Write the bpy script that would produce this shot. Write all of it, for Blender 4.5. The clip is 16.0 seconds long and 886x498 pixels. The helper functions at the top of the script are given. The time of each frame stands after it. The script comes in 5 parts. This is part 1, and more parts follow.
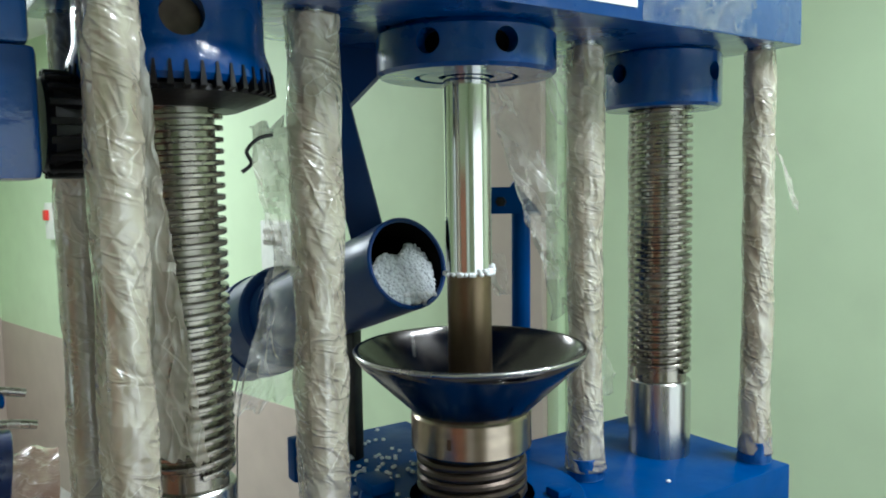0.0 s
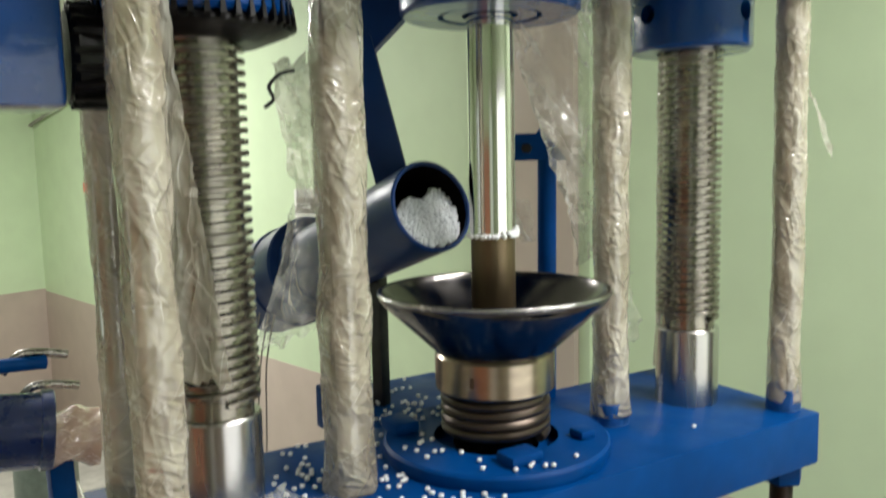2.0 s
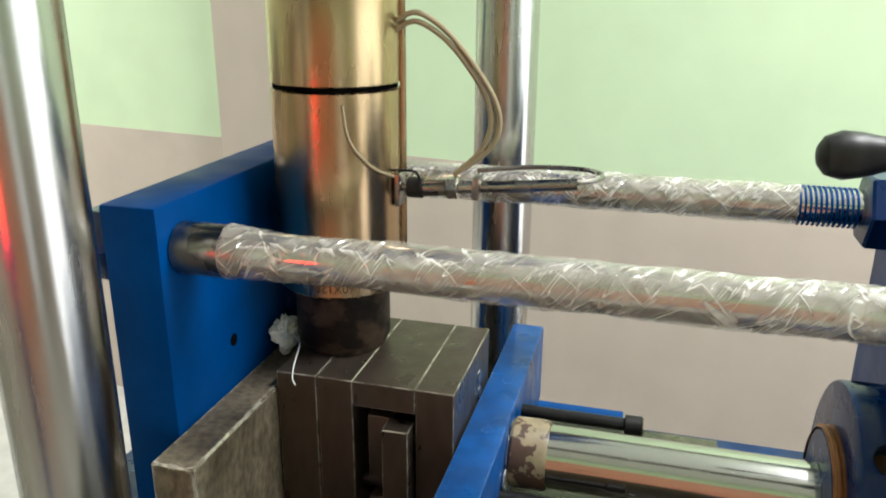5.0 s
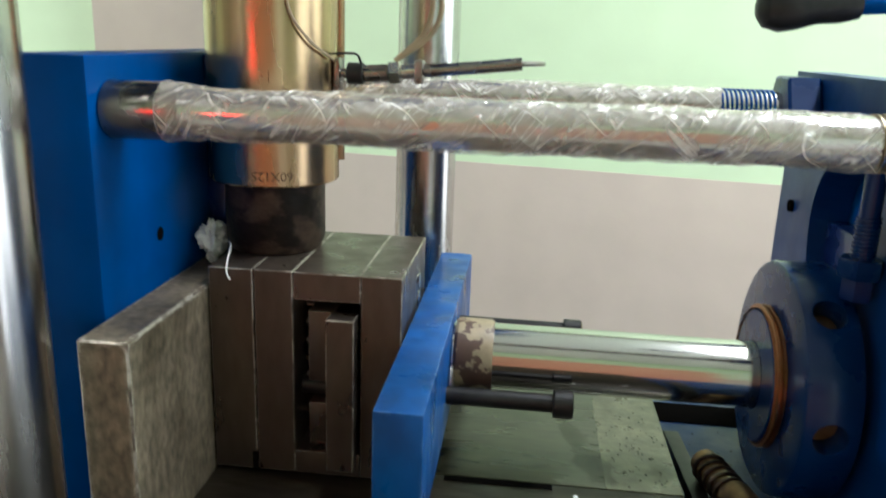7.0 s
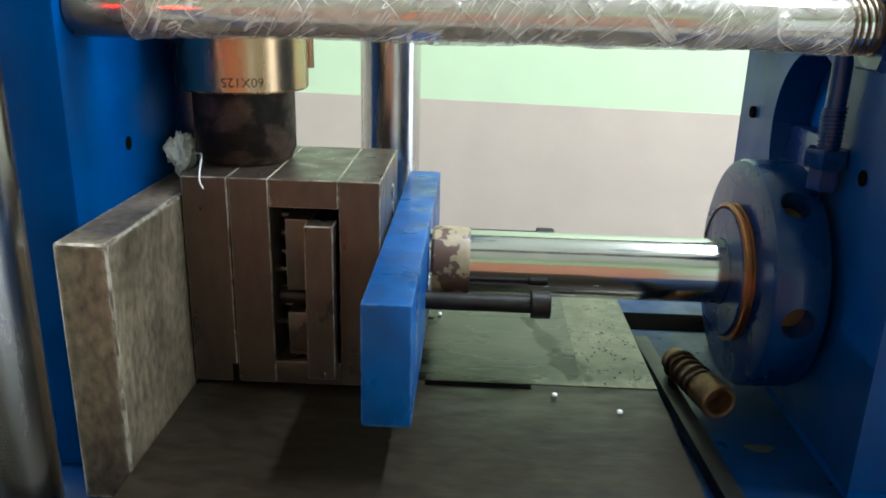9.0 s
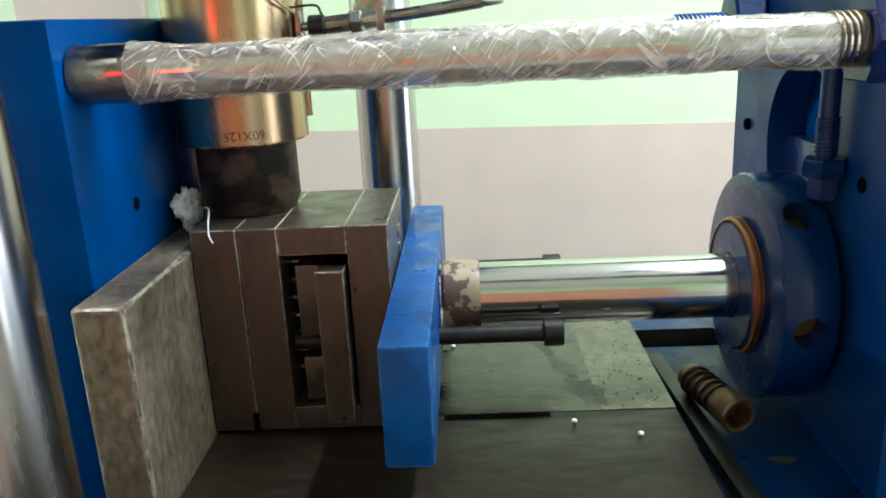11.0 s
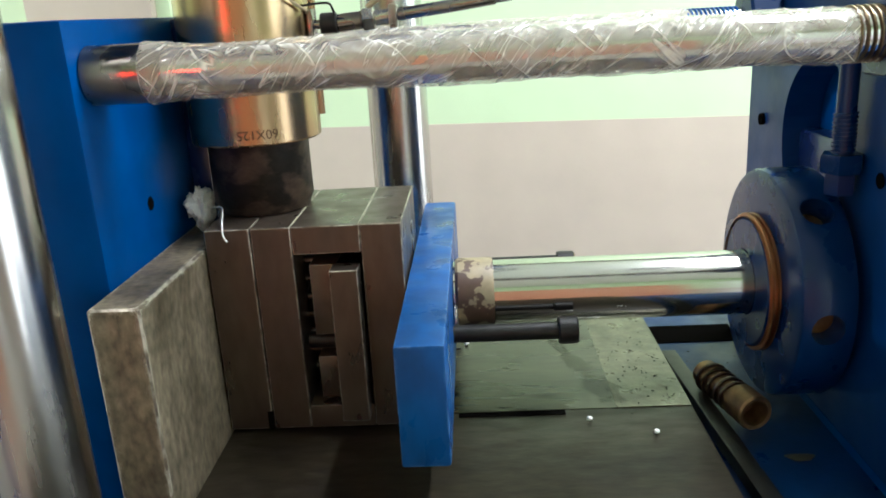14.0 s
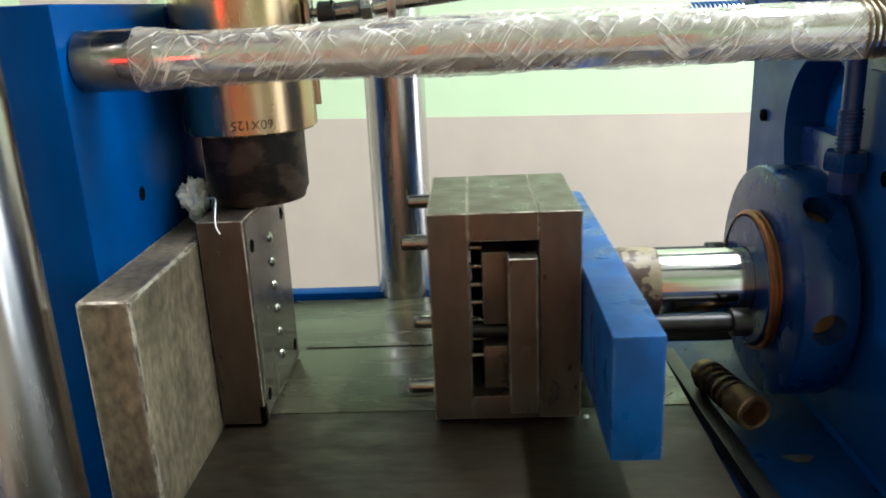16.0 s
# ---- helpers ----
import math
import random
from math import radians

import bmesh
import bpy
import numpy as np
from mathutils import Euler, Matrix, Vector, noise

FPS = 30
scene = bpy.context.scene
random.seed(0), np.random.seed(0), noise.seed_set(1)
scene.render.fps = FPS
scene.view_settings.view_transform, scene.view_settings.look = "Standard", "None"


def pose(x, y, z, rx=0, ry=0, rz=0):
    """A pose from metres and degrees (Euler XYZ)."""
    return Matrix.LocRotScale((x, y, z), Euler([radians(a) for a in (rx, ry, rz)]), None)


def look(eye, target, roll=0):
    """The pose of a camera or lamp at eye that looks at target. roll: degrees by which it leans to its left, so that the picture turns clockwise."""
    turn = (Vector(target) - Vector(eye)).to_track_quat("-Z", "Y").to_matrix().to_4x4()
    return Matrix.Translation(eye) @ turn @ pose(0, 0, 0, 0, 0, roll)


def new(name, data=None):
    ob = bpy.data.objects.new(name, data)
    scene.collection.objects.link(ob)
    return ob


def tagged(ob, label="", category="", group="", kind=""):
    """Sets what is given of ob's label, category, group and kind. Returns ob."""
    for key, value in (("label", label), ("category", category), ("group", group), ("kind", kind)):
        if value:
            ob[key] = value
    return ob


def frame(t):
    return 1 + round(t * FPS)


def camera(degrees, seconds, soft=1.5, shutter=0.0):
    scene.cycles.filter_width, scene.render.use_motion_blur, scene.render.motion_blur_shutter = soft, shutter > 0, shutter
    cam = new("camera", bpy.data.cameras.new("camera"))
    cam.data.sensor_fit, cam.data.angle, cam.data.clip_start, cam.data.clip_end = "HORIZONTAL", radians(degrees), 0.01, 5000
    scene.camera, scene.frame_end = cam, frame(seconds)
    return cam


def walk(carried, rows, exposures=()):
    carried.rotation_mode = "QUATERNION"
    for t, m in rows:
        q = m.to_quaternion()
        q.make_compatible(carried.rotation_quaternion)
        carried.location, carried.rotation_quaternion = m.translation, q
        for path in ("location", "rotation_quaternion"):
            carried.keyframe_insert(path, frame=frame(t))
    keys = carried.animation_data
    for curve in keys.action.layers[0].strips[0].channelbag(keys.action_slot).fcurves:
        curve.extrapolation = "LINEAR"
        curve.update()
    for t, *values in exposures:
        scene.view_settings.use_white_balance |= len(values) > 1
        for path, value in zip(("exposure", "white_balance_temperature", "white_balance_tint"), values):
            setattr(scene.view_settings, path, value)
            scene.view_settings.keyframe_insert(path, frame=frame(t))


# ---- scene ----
cam = camera(58.88, 16.0, soft=1.8, shutter=0.5)
# seconds, x, y, z, yaw, pitch, roll of the carried camera
ROWS = [
    (0, 0.4559, -0.7242, 1.8597, 34.00, -4.70, 0.94),
    (0.5, 0.4681, -0.7297, 1.8581, 35.49, -4.36, 0.63),
    (1, 0.4691, -0.7169, 1.8560, 35.06, -4.92, 0.51),
    (1.5, 0.4757, -0.7241, 1.8538, 36.32, -4.60, 0.53),
    (2, 0.4680, -0.7205, 1.8213, 36.54, -6.37, 1.24),
    (2.5, 0.4480, -0.7157, 1.7378, 36.90, -9.21, 0.97),
    (3, 0.4618, -0.7279, 1.6580, 36.65, -10.86, 1.56),
    (3.5, 0.4480, -0.7233, 1.5432, 30.83, -13.98, 1.60),
    (4, 0.3942, -0.7247, 1.4672, 24.04, -14.74, 0.97),
    (4.5, 0.3429, -0.7327, 1.3679, 17.89, -16.54, 0.84),
    (4.7, 0.3278, -0.7286, 1.3459, 16.60, -18.18, 0.42),
    (6.8, 0.2519, -0.7687, 1.1989, 7.73, -16.99, -1.53),
    (7, 0.2533, -0.7662, 1.1722, 6.45, -14.98, -1.93),
    (7.5, 0.2344, -0.7712, 1.1413, 5.44, -16.84, -1.74),
    (8, 0.2347, -0.7738, 1.1355, 3.99, -17.26, -1.60),
    (8.5, 0.2356, -0.7771, 1.1314, 3.10, -17.29, -1.51),
    (9, 0.2295, -0.7826, 1.1267, 2.45, -18.22, -1.42),
    (9.5, 0.2260, -0.7852, 1.1384, 1.91, -17.59, 0.95),
    (12, 0.2201, -0.7868, 1.1423, 1.33, -16.45, 2.82),
    (12.5, 0.2139, -0.7856, 1.1466, 1.54, -16.74, 2.61),
    (13, 0.2165, -0.7858, 1.1422, 1.68, -16.26, 2.84),
    (13.5, 0.2167, -0.7825, 1.1456, 1.67, -16.78, 2.92),
    (14, 0.2186, -0.7836, 1.1428, 1.86, -16.87, 3.16),
    (14.5, 0.2163, -0.7848, 1.1406, 2.06, -16.98, 2.83),
    (15, 0.2159, -0.7799, 1.1399, 1.81, -17.44, 2.48),
    (15.5, 0.2157, -0.7753, 1.1422, 1.86, -17.49, 2.56),
    (16, 0.2157, -0.7716, 1.1403, 1.66, -17.36, 2.43),
]
EXPOSURES = [(0.0, -0.67, 5550, 8), (0.5, -0.71, 5750, 10), (1.0, -0.71, 6050, 12), (1.5, -0.72, 6150, 13), (2.0, -0.62, 6350, 14), (2.5, -0.46, 6550, 15), (3.5, -0.3, 6500, 15), (4.0, -0.14, 6100, 14), (4.5, 0.16, 6100, 12), (7.0, 0.25, 5700, 12), (7.5, 0.45, 5600, 11),
             (9.5, 0.5, 5500, 11), (12.0, 0.58, 5700, 11), (16.0, 0.57, 5750, 11)]
walk(cam, [(t, pose(x, y, z, 90 + pitch, roll, yaw)) for t, x, y, z, yaw, pitch, roll in ROWS], EXPOSURES)

# ---------------------------------------------------------------- light
FLOOR = -0.28
world = bpy.data.worlds.new("world")
scene.world = world
world.use_nodes = True
world.node_tree.nodes["Background"].inputs["Color"].default_value = (0.75, 0.85, 1.0, 1)
world.node_tree.nodes["Background"].inputs["Strength"].default_value = 0.05


def area_lamp(name, eye, target, sx, sy, watts, colour):
    data = bpy.data.lights.new(name, "AREA")
    data.shape, data.size, data.size_y, data.energy, data.color = "RECTANGLE", sx, sy, watts, colour
    ob = new(name, data)
    ob.matrix_world = look(eye, target)
    return ob


TUBES = [(1.1, 0.25, 90.0), (-3.6, 0.6, 90.0)]
for i, (x, y, turn) in enumerate(TUBES):
    lamp = area_lamp("tube_light", (x, y, 2.82), (x, y, 0), 1.2, 0.09, (58, 145)[i], (1.0, 1.0, 0.93))
    lamp.matrix_world = pose(x, y, 2.82, 0, 0, turn)
# added fill from the east, brightens platen, columns and table; no known source
area_lamp("east_door_daylight", (2.56, -0.35, 0.95), (0, -0.35, 0.95), 2.1, 2.3, 36, (0.97, 1.0, 0.97))
area_lamp("window_daylight", (-2.3, -3.17, 1.45), (-2.3, 0, 1.45), 1.3, 1.4, 7, (0.88, 0.95, 1.0))
area_lamp("doorway_daylight", (1.9, -3.18, 1.0), (1.9, 0, 1.0), 0.8, 2.2, 3, (0.93, 0.97, 1.0))

# ---------------------------------------------------------------- materials


def material(name, colour, rough=0.5, metal=0.0, grain=0.0, grain_scale=40.0, stain=0.0, stain_scale=4.0, stain_colour=None,
             bump=0.0, bump_scale=80.0, coat=0.0, stretch=(1, 1, 1), emission=0.0, transmission=0.0, alpha=1.0, rough_var=0.0, random_value=0.0, spec=0.5, wear=0.0, wear_colour=(0.6, 0.57, 0.5), wear_size=0.003, edge=(0.42, 0.68)):
    m = bpy.data.materials.new(name)
    m.use_nodes = True
    nt = m.node_tree
    b = nt.nodes["Principled BSDF"]
    b.inputs["Roughness"].default_value = rough
    b.inputs["Metallic"].default_value = metal
    b.inputs["Specular IOR Level"].default_value = spec
    b.inputs["Coat Weight"].default_value = coat
    b.inputs["Coat Roughness"].default_value = 0.05
    b.inputs["Transmission Weight"].default_value = transmission
    b.inputs["Alpha"].default_value = alpha
    tc = nt.nodes.new("ShaderNodeTexCoord")
    mp = nt.nodes.new("ShaderNodeMapping")
    mp.inputs["Scale"].default_value = stretch
    nt.links.new(tc.outputs["Object"], mp.inputs["Vector"])

    def noise_node(scale, detail=6.0):
        n = nt.nodes.new("ShaderNodeTexNoise")
        n.inputs["Scale"].default_value, n.inputs["Detail"].default_value = scale, detail
        nt.links.new(mp.outputs["Vector"], n.inputs["Vector"])
        return n.outputs["Fac"]

    def ramp(value, lo, hi):
        n = nt.nodes.new("ShaderNodeMapRange")
        n.inputs["From Min"].default_value, n.inputs["From Max"].default_value = lo, hi
        nt.links.new(value, n.inputs["Value"])
        return n.outputs["Result"]

    def mix(fac, a, c, kind="MIX"):
        n = nt.nodes.new("ShaderNodeMix")
        n.data_type, n.blend_type = "RGBA", kind
        for sock, v in ((n.inputs["Factor"], fac), (n.inputs["A"], a), (n.inputs["B"], c)):
            if isinstance(v, (float, int)):
                sock.default_value = v
            elif isinstance(v, tuple):
                sock.default_value = (*v[:3], 1)
            else:
                nt.links.new(v, sock)
        return n.outputs["Result"]

    col = tuple(colour)
    if stain:
        other = stain_colour or tuple(c * 0.45 for c in colour)
        f = nt.nodes.new("ShaderNodeMath")
        f.operation = "MULTIPLY"
        f.inputs[1].default_value = stain
        nt.links.new(ramp(noise_node(stain_scale), *edge), f.inputs[0])
        col = mix(f.outputs[0], col, other)
    if grain:
        g = nt.nodes.new("ShaderNodeMapRange")
        g.inputs["To Min"].default_value, g.inputs["To Max"].default_value = 1 - grain, 1 + grain
        nt.links.new(ramp(noise_node(grain_scale), 0.3, 0.7), g.inputs["Value"])
        c = nt.nodes.new("ShaderNodeCombineColor")
        for k in range(3):
            nt.links.new(g.outputs["Result"], c.inputs[k])
        col = mix(1.0, col, c.outputs["Color"], "MULTIPLY")
    if random_value:
        info = nt.nodes.new("ShaderNodeObjectInfo")
        hsv = nt.nodes.new("ShaderNodeHueSaturation")
        r = nt.nodes.new("ShaderNodeMapRange")
        r.inputs["To Min"].default_value, r.inputs["To Max"].default_value = 1 - random_value, 1 + random_value
        nt.links.new(info.outputs["Random"], r.inputs["Value"])
        nt.links.new(r.outputs["Result"], hsv.inputs["Value"])
        hsv.inputs["Color"].default_value = (*colour, 1)
        if not isinstance(col, tuple):
            nt.links.new(col, hsv.inputs["Color"])
        col = hsv.outputs["Color"]
    if wear:
        bev = nt.nodes.new("ShaderNodeBevel")
        bev.samples = 4
        bev.inputs["Radius"].default_value = wear_size
        geo = nt.nodes.new("ShaderNodeNewGeometry")
        dot = nt.nodes.new("ShaderNodeVectorMath")
        dot.operation = "DOT_PRODUCT"
        nt.links.new(bev.outputs["Normal"], dot.inputs[0])
        nt.links.new(geo.outputs["Normal"], dot.inputs[1])
        chip = nt.nodes.new("ShaderNodeMath")
        chip.operation = "MULTIPLY"
        nt.links.new(ramp(dot.outputs["Value"], 0.99, 0.86), chip.inputs[0])
        nt.links.new(ramp(noise_node(120), 0.38, 0.6), chip.inputs[1])
        amount = nt.nodes.new("ShaderNodeMath")
        amount.operation = "MULTIPLY"
        amount.inputs[1].default_value = wear
        nt.links.new(chip.outputs[0], amount.inputs[0])
        col = mix(amount.outputs[0], col, wear_colour)
    if isinstance(col, tuple):
        b.inputs["Base Color"].default_value = (*col, 1)
    else:
        nt.links.new(col, b.inputs["Base Color"])
    if rough_var:
        r = nt.nodes.new("ShaderNodeMapRange")
        r.inputs["To Min"].default_value, r.inputs["To Max"].default_value = max(rough - rough_var, 0.02), rough + rough_var
        nt.links.new(ramp(noise_node(stain_scale * 2.3), 0.35, 0.65), r.inputs["Value"])
        nt.links.new(r.outputs["Result"], b.inputs["Roughness"])
    if bump:
        n = nt.nodes.new("ShaderNodeBump")
        n.inputs["Strength"].default_value, n.inputs["Distance"].default_value = bump, 0.002
        nt.links.new(noise_node(bump_scale), n.inputs["Height"])
        nt.links.new(n.outputs["Normal"], b.inputs["Normal"])
        if coat:
            nt.links.new(n.outputs["Normal"], b.inputs["Coat Normal"])
    if emission:
        b.inputs["Emission Color"].default_value = (*colour, 1)
        b.inputs["Emission Strength"].default_value = emission
    return m


BLUE = material("blue_enamel", (0.0, 0.052, 0.225), 0.4, grain=0.12, grain_scale=18, stain=0.4, stain_scale=7, stain_colour=(0.0, 0.035, 0.16), bump=0.2, bump_scale=38, coat=0.0, rough_var=0.1, spec=0.08)
BLUE_GLOSS = material("glossy_rippled_blue_enamel", (0.0, 0.045, 0.21), 0.3, grain=0.12, grain_scale=18, stain=0.4, stain_scale=7, stain_colour=(0.0, 0.035, 0.16), bump=0.45, bump_scale=60, coat=0.7, rough_var=0.08, spec=0.25)
# darker copy of BLUE: the flange's shade in its colour; also dark-painted bolts
BLUE_SHADED_DARK = material("deep_blue_enamel", (0.001, 0.02, 0.095), 0.3, grain=0.12, grain_scale=18, stain=0.3, stain_scale=9, stain_colour=(0.0, 0.013, 0.06), bump=0.12, bump_scale=40, coat=0.15, rough_var=0.06, spec=0.28)
# milder dark copy of BLUE: rear platen's shade in colour; also the feed tube
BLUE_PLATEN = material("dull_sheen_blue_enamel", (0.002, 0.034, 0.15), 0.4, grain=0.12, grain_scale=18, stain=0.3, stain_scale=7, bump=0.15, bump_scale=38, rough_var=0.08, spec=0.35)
BLUE_WORN = material("worn_blue_enamel", (0.006, 0.075, 0.285), 0.36, grain=0.25, grain_scale=45, stain=0.75, stain_scale=11, stain_colour=(0.012, 0.045, 0.15), bump=0.2, bump_scale=70, coat=0.06, rough_var=0.14, spec=0.2, wear=0.7, wear_colour=(0.12, 0.24, 0.5), wear_size=0.004, stretch=(1, 1, 0.6))
DECK = material("grimy_blue_deck", (0.002, 0.027, 0.115), 0.4, grain=0.2, grain_scale=30, stain=0.95, stain_scale=6, stain_colour=(0.006, 0.012, 0.03), bump=0.2, bump_scale=60, rough_var=0.15, spec=0.3)
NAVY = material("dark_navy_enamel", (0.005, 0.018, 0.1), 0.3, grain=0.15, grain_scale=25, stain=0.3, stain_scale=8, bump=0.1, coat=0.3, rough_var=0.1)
CHROME = material("hard_chrome", (0.5, 0.49, 0.475), 0.24, 1.0, stain=0.45, stain_scale=22, stain_colour=(0.25, 0.21, 0.17), grain=0.05, grain_scale=60, bump=0.03, bump_scale=30, stretch=(1, 1, 0.15), rough_var=0.05)
CHROME_X = material("hard_chrome_ram", (0.56, 0.55, 0.53), 0.13, 1.0, grain=0.06, grain_scale=50, bump=0.03, bump_scale=30, stretch=(0.12, 1, 1), rough_var=0.06)
FUNNEL = material("polished_funnel_steel", (0.115, 0.107, 0.102), 0.2, 1.0, grain=0.08, grain_scale=40, stain=0.4, stain_scale=14, stain_colour=(0.08, 0.07, 0.065), rough_var=0.07)
STEEL = material("turned_steel", (0.3, 0.28, 0.26), 0.27, 1.0, grain=0.15, grain_scale=50, stain=0.4, stain_scale=14, stain_colour=(0.17, 0.14, 0.11), bump=0.08, bump_scale=120, rough_var=0.1)
BROWN_STEEL = material("oiled_brown_steel", (0.2, 0.145, 0.085), 0.38, 0.8, grain=0.2, grain_scale=40, stain=0.5, stain_scale=15, stain_colour=(0.1, 0.07, 0.045), stretch=(1, 1, 0.3), rough_var=0.1)
BRASS = material("polished_heater_band", (0.45, 0.32, 0.19), 0.26, 1.0, grain=0.06, grain_scale=40, stain=0.35, stain_scale=9, stain_colour=(0.38, 0.27, 0.15), bump=0.03, bump_scale=20, stretch=(1, 1, 0.2), rough_var=0.05)
RING_STEEL = material("turned_ring_steel", (0.38, 0.315, 0.24), 0.24, 1.0, grain=0.08, grain_scale=60, stain=0.3, stain_scale=12, stretch=(1, 1, 4))
MIRROR = material("mirror_chrome", (0.66, 0.64, 0.63), 0.085, 1.0, grain=0.04, grain_scale=60, stretch=(1, 1, 0.1), rough_var=0.03)
BURNT = material("burnt_nozzle_steel", (0.06, 0.041, 0.03), 0.5, 0.3, grain=0.35, grain_scale=90, stain=0.92, stain_scale=24, stain_colour=(0.008, 0.006, 0.005), bump=0.7, bump_scale=50, edge=(0.47, 0.56), spec=0.3, stretch=(1, 1, 1.5))
MOULD = material("ground_mould_steel", (0.118, 0.091, 0.071), 0.36, 0.75, grain=0.12, grain_scale=90, stain=0.35, stain_scale=16, stain_colour=(0.13, 0.1, 0.08), bump=0.06, bump_scale=200, stretch=(1, 1, 0.4), rough_var=0.09, wear=0.6, wear_colour=(0.62, 0.59, 0.53), wear_size=0.0018)
MOULD_LIGHT = material("bright_ground_steel", (0.55, 0.53, 0.47), 0.24, 0.9, grain=0.08, grain_scale=90, stain=0.3, stain_scale=12, rough_var=0.08)
MOULD_FACE = material("ground_parting_face", (0.21, 0.18, 0.152), 0.24, 0.9, grain=0.1, grain_scale=40, stain=0.3, stain_scale=9, stretch=(1, 1, 0.4), rough_var=0.05)
SLAB = material("weathered_steel_slab", (0.215, 0.174, 0.117), 0.48, 0.25, grain=0.45, grain_scale=150, stain=0.85, stain_scale=10, stain_colour=(0.06, 0.046, 0.029), bump=0.5, bump_scale=70, rough_var=0.12, stretch=(1, 1, 0.6), wear=1.0, wear_colour=(0.85, 0.8, 0.68), wear_size=0.006, edge=(0.4, 0.66))
TABLE = material("greasy_steel_table", (0.056, 0.055, 0.032), 0.27, 0.25, grain=0.3, grain_scale=60, stain=0.8, stain_scale=6, stain_colour=(0.03, 0.026, 0.016), bump=0.1, bump_scale=90, rough_var=0.09, stretch=(0.35, 1.8, 1), spec=0.7)
# stained brown steel, its base darkened to carry the shadow before the mould
TABLE_FRONT = material("dull_brown_steel", (0.023, 0.018, 0.011), 0.42, 0.15, grain=0.35, grain_scale=80, stain=0.8, stain_scale=14, stain_colour=(0.012, 0.01, 0.008), bump=0.15, bump_scale=90, rough_var=0.1, stretch=(0.6, 1.5, 1), spec=0.2)
THREAD = material("greasy_screw_thread", (0.3, 0.275, 0.24), 0.25, 0.95, grain=0.2, grain_scale=60, stain=0.55, stain_scale=18, stain_colour=(0.17, 0.14, 0.11), bump=0.03, bump_scale=120, rough_var=0.1)
TABLE_PALE = material("worn_pale_steel", (0.125, 0.117, 0.073), 0.36, 0.25, grain=0.3, grain_scale=90, stain=0.6, stain_scale=22, stain_colour=(0.06, 0.052, 0.034), bump=0.15, bump_scale=120, rough_var=0.1, spec=0.7)
OIL = material("thin_dark_oil", (0.03, 0.028, 0.015), 0.25, grain=0.4, grain_scale=60, alpha=0.3)
WORN_EDGE = material("bare_worn_edge", (0.5, 0.45, 0.37), 0.35, 0.6, grain=0.3, grain_scale=120, stain=1.0, stain_scale=55, stain_colour=(0.16, 0.13, 0.1), edge=(0.44, 0.58))
BLACK = material("black_oxide_steel", (0.025, 0.024, 0.024), 0.42, 0.6, grain=0.3, grain_scale=60, bump=0.1)
GREASE = material("black_gear_grease", (0.006, 0.005, 0.005), 0.4, 0.2, grain=0.3, grain_scale=60, bump=0.3, bump_scale=120, spec=0.3)
# near-black without gloss: shade of gaps, holes and hollows put into a colour
GAP_SHADE = material("dark_cavity", (0.005, 0.0045, 0.004), 0.8, spec=0.0)
SPRING = material("oily_spring_steel", (0.075, 0.055, 0.042), 0.34, 0.7, grain=0.25, grain_scale=60, stain=0.4, stain_scale=20)
COPPER = material("copper_thread", (0.42, 0.2, 0.09), 0.33, 0.9, grain=0.2, grain_scale=60, stain=0.5, stain_scale=25)
CREAM = material("chipped_cream_paint", (0.31, 0.245, 0.15), 0.5, grain=0.2, grain_scale=60, stain=1.0, stain_scale=42, stain_colour=(0.085, 0.045, 0.03), bump=0.4, bump_scale=45, edge=(0.49, 0.52))
BRONZE = material("tarnished_bronze", (0.22, 0.13, 0.065), 0.4, 0.8, grain=0.3, grain_scale=80, stain=0.6, stain_scale=30)
PELLET = material("white_plastic_pellets", (0.94, 0.95, 0.96), 0.35, random_value=0.08)
PELLET_HEAP = material("heaped_white_pellets", (0.88, 0.9, 0.92), 0.35, grain=0.08, grain_scale=200)
WALL_GREEN = material("pale_green_wall_paint", (0.58, 0.7, 0.47), 0.55, grain=0.04, grain_scale=6, stain=0.18, stain_scale=3, stain_colour=(0.5, 0.62, 0.42), bump=0.1, bump_scale=90)
WALL_BROWN = material("beige_brown_dado_paint", (0.48, 0.40, 0.34), 0.42, grain=0.05, grain_scale=7, stain=0.25, stain_scale=2.5, stain_colour=(0.4, 0.33, 0.28), bump=0.1, bump_scale=90)
FLOOR_MAT = material("grey_cement_floor", (0.5, 0.48, 0.44), 0.5, grain=0.15, grain_scale=12, stain=0.5, stain_scale=3, stain_colour=(0.36, 0.34, 0.31), bump=0.1)
CEILING = material("white_ceiling_paint", (0.75, 0.76, 0.72), 0.7, grain=0.05, grain_scale=5)
PAPER = material("white_sticker", (0.85, 0.85, 0.85), 0.45, grain=0.02)
INK = material("faded_marker_ink", (0.09, 0.045, 0.02), 0.7)
PLASTIC = material("white_plastic", (0.75, 0.75, 0.7), 0.4, grain=0.05)
HOSE = material("dark_grey_hose", (0.07, 0.068, 0.07), 0.35, grain=0.1, grain_scale=60)
BEIGE_PAINT = material("pale_beige_enamel", (0.62, 0.58, 0.47), 0.4, grain=0.05, grain_scale=8, stain=0.2, stain_scale=6)
CERAMIC = material("white_ceramic", (0.82, 0.8, 0.76), 0.35)
RED_LAMP = material("red_signal_lamp", (1.0, 0.04, 0.02), 0.3, emission=11.0)
RED = material("red_plastic", (0.6, 0.03, 0.02), 0.35)
GREY_CABLE = material("grey_rubber_cable", (0.3, 0.28, 0.25), 0.5)
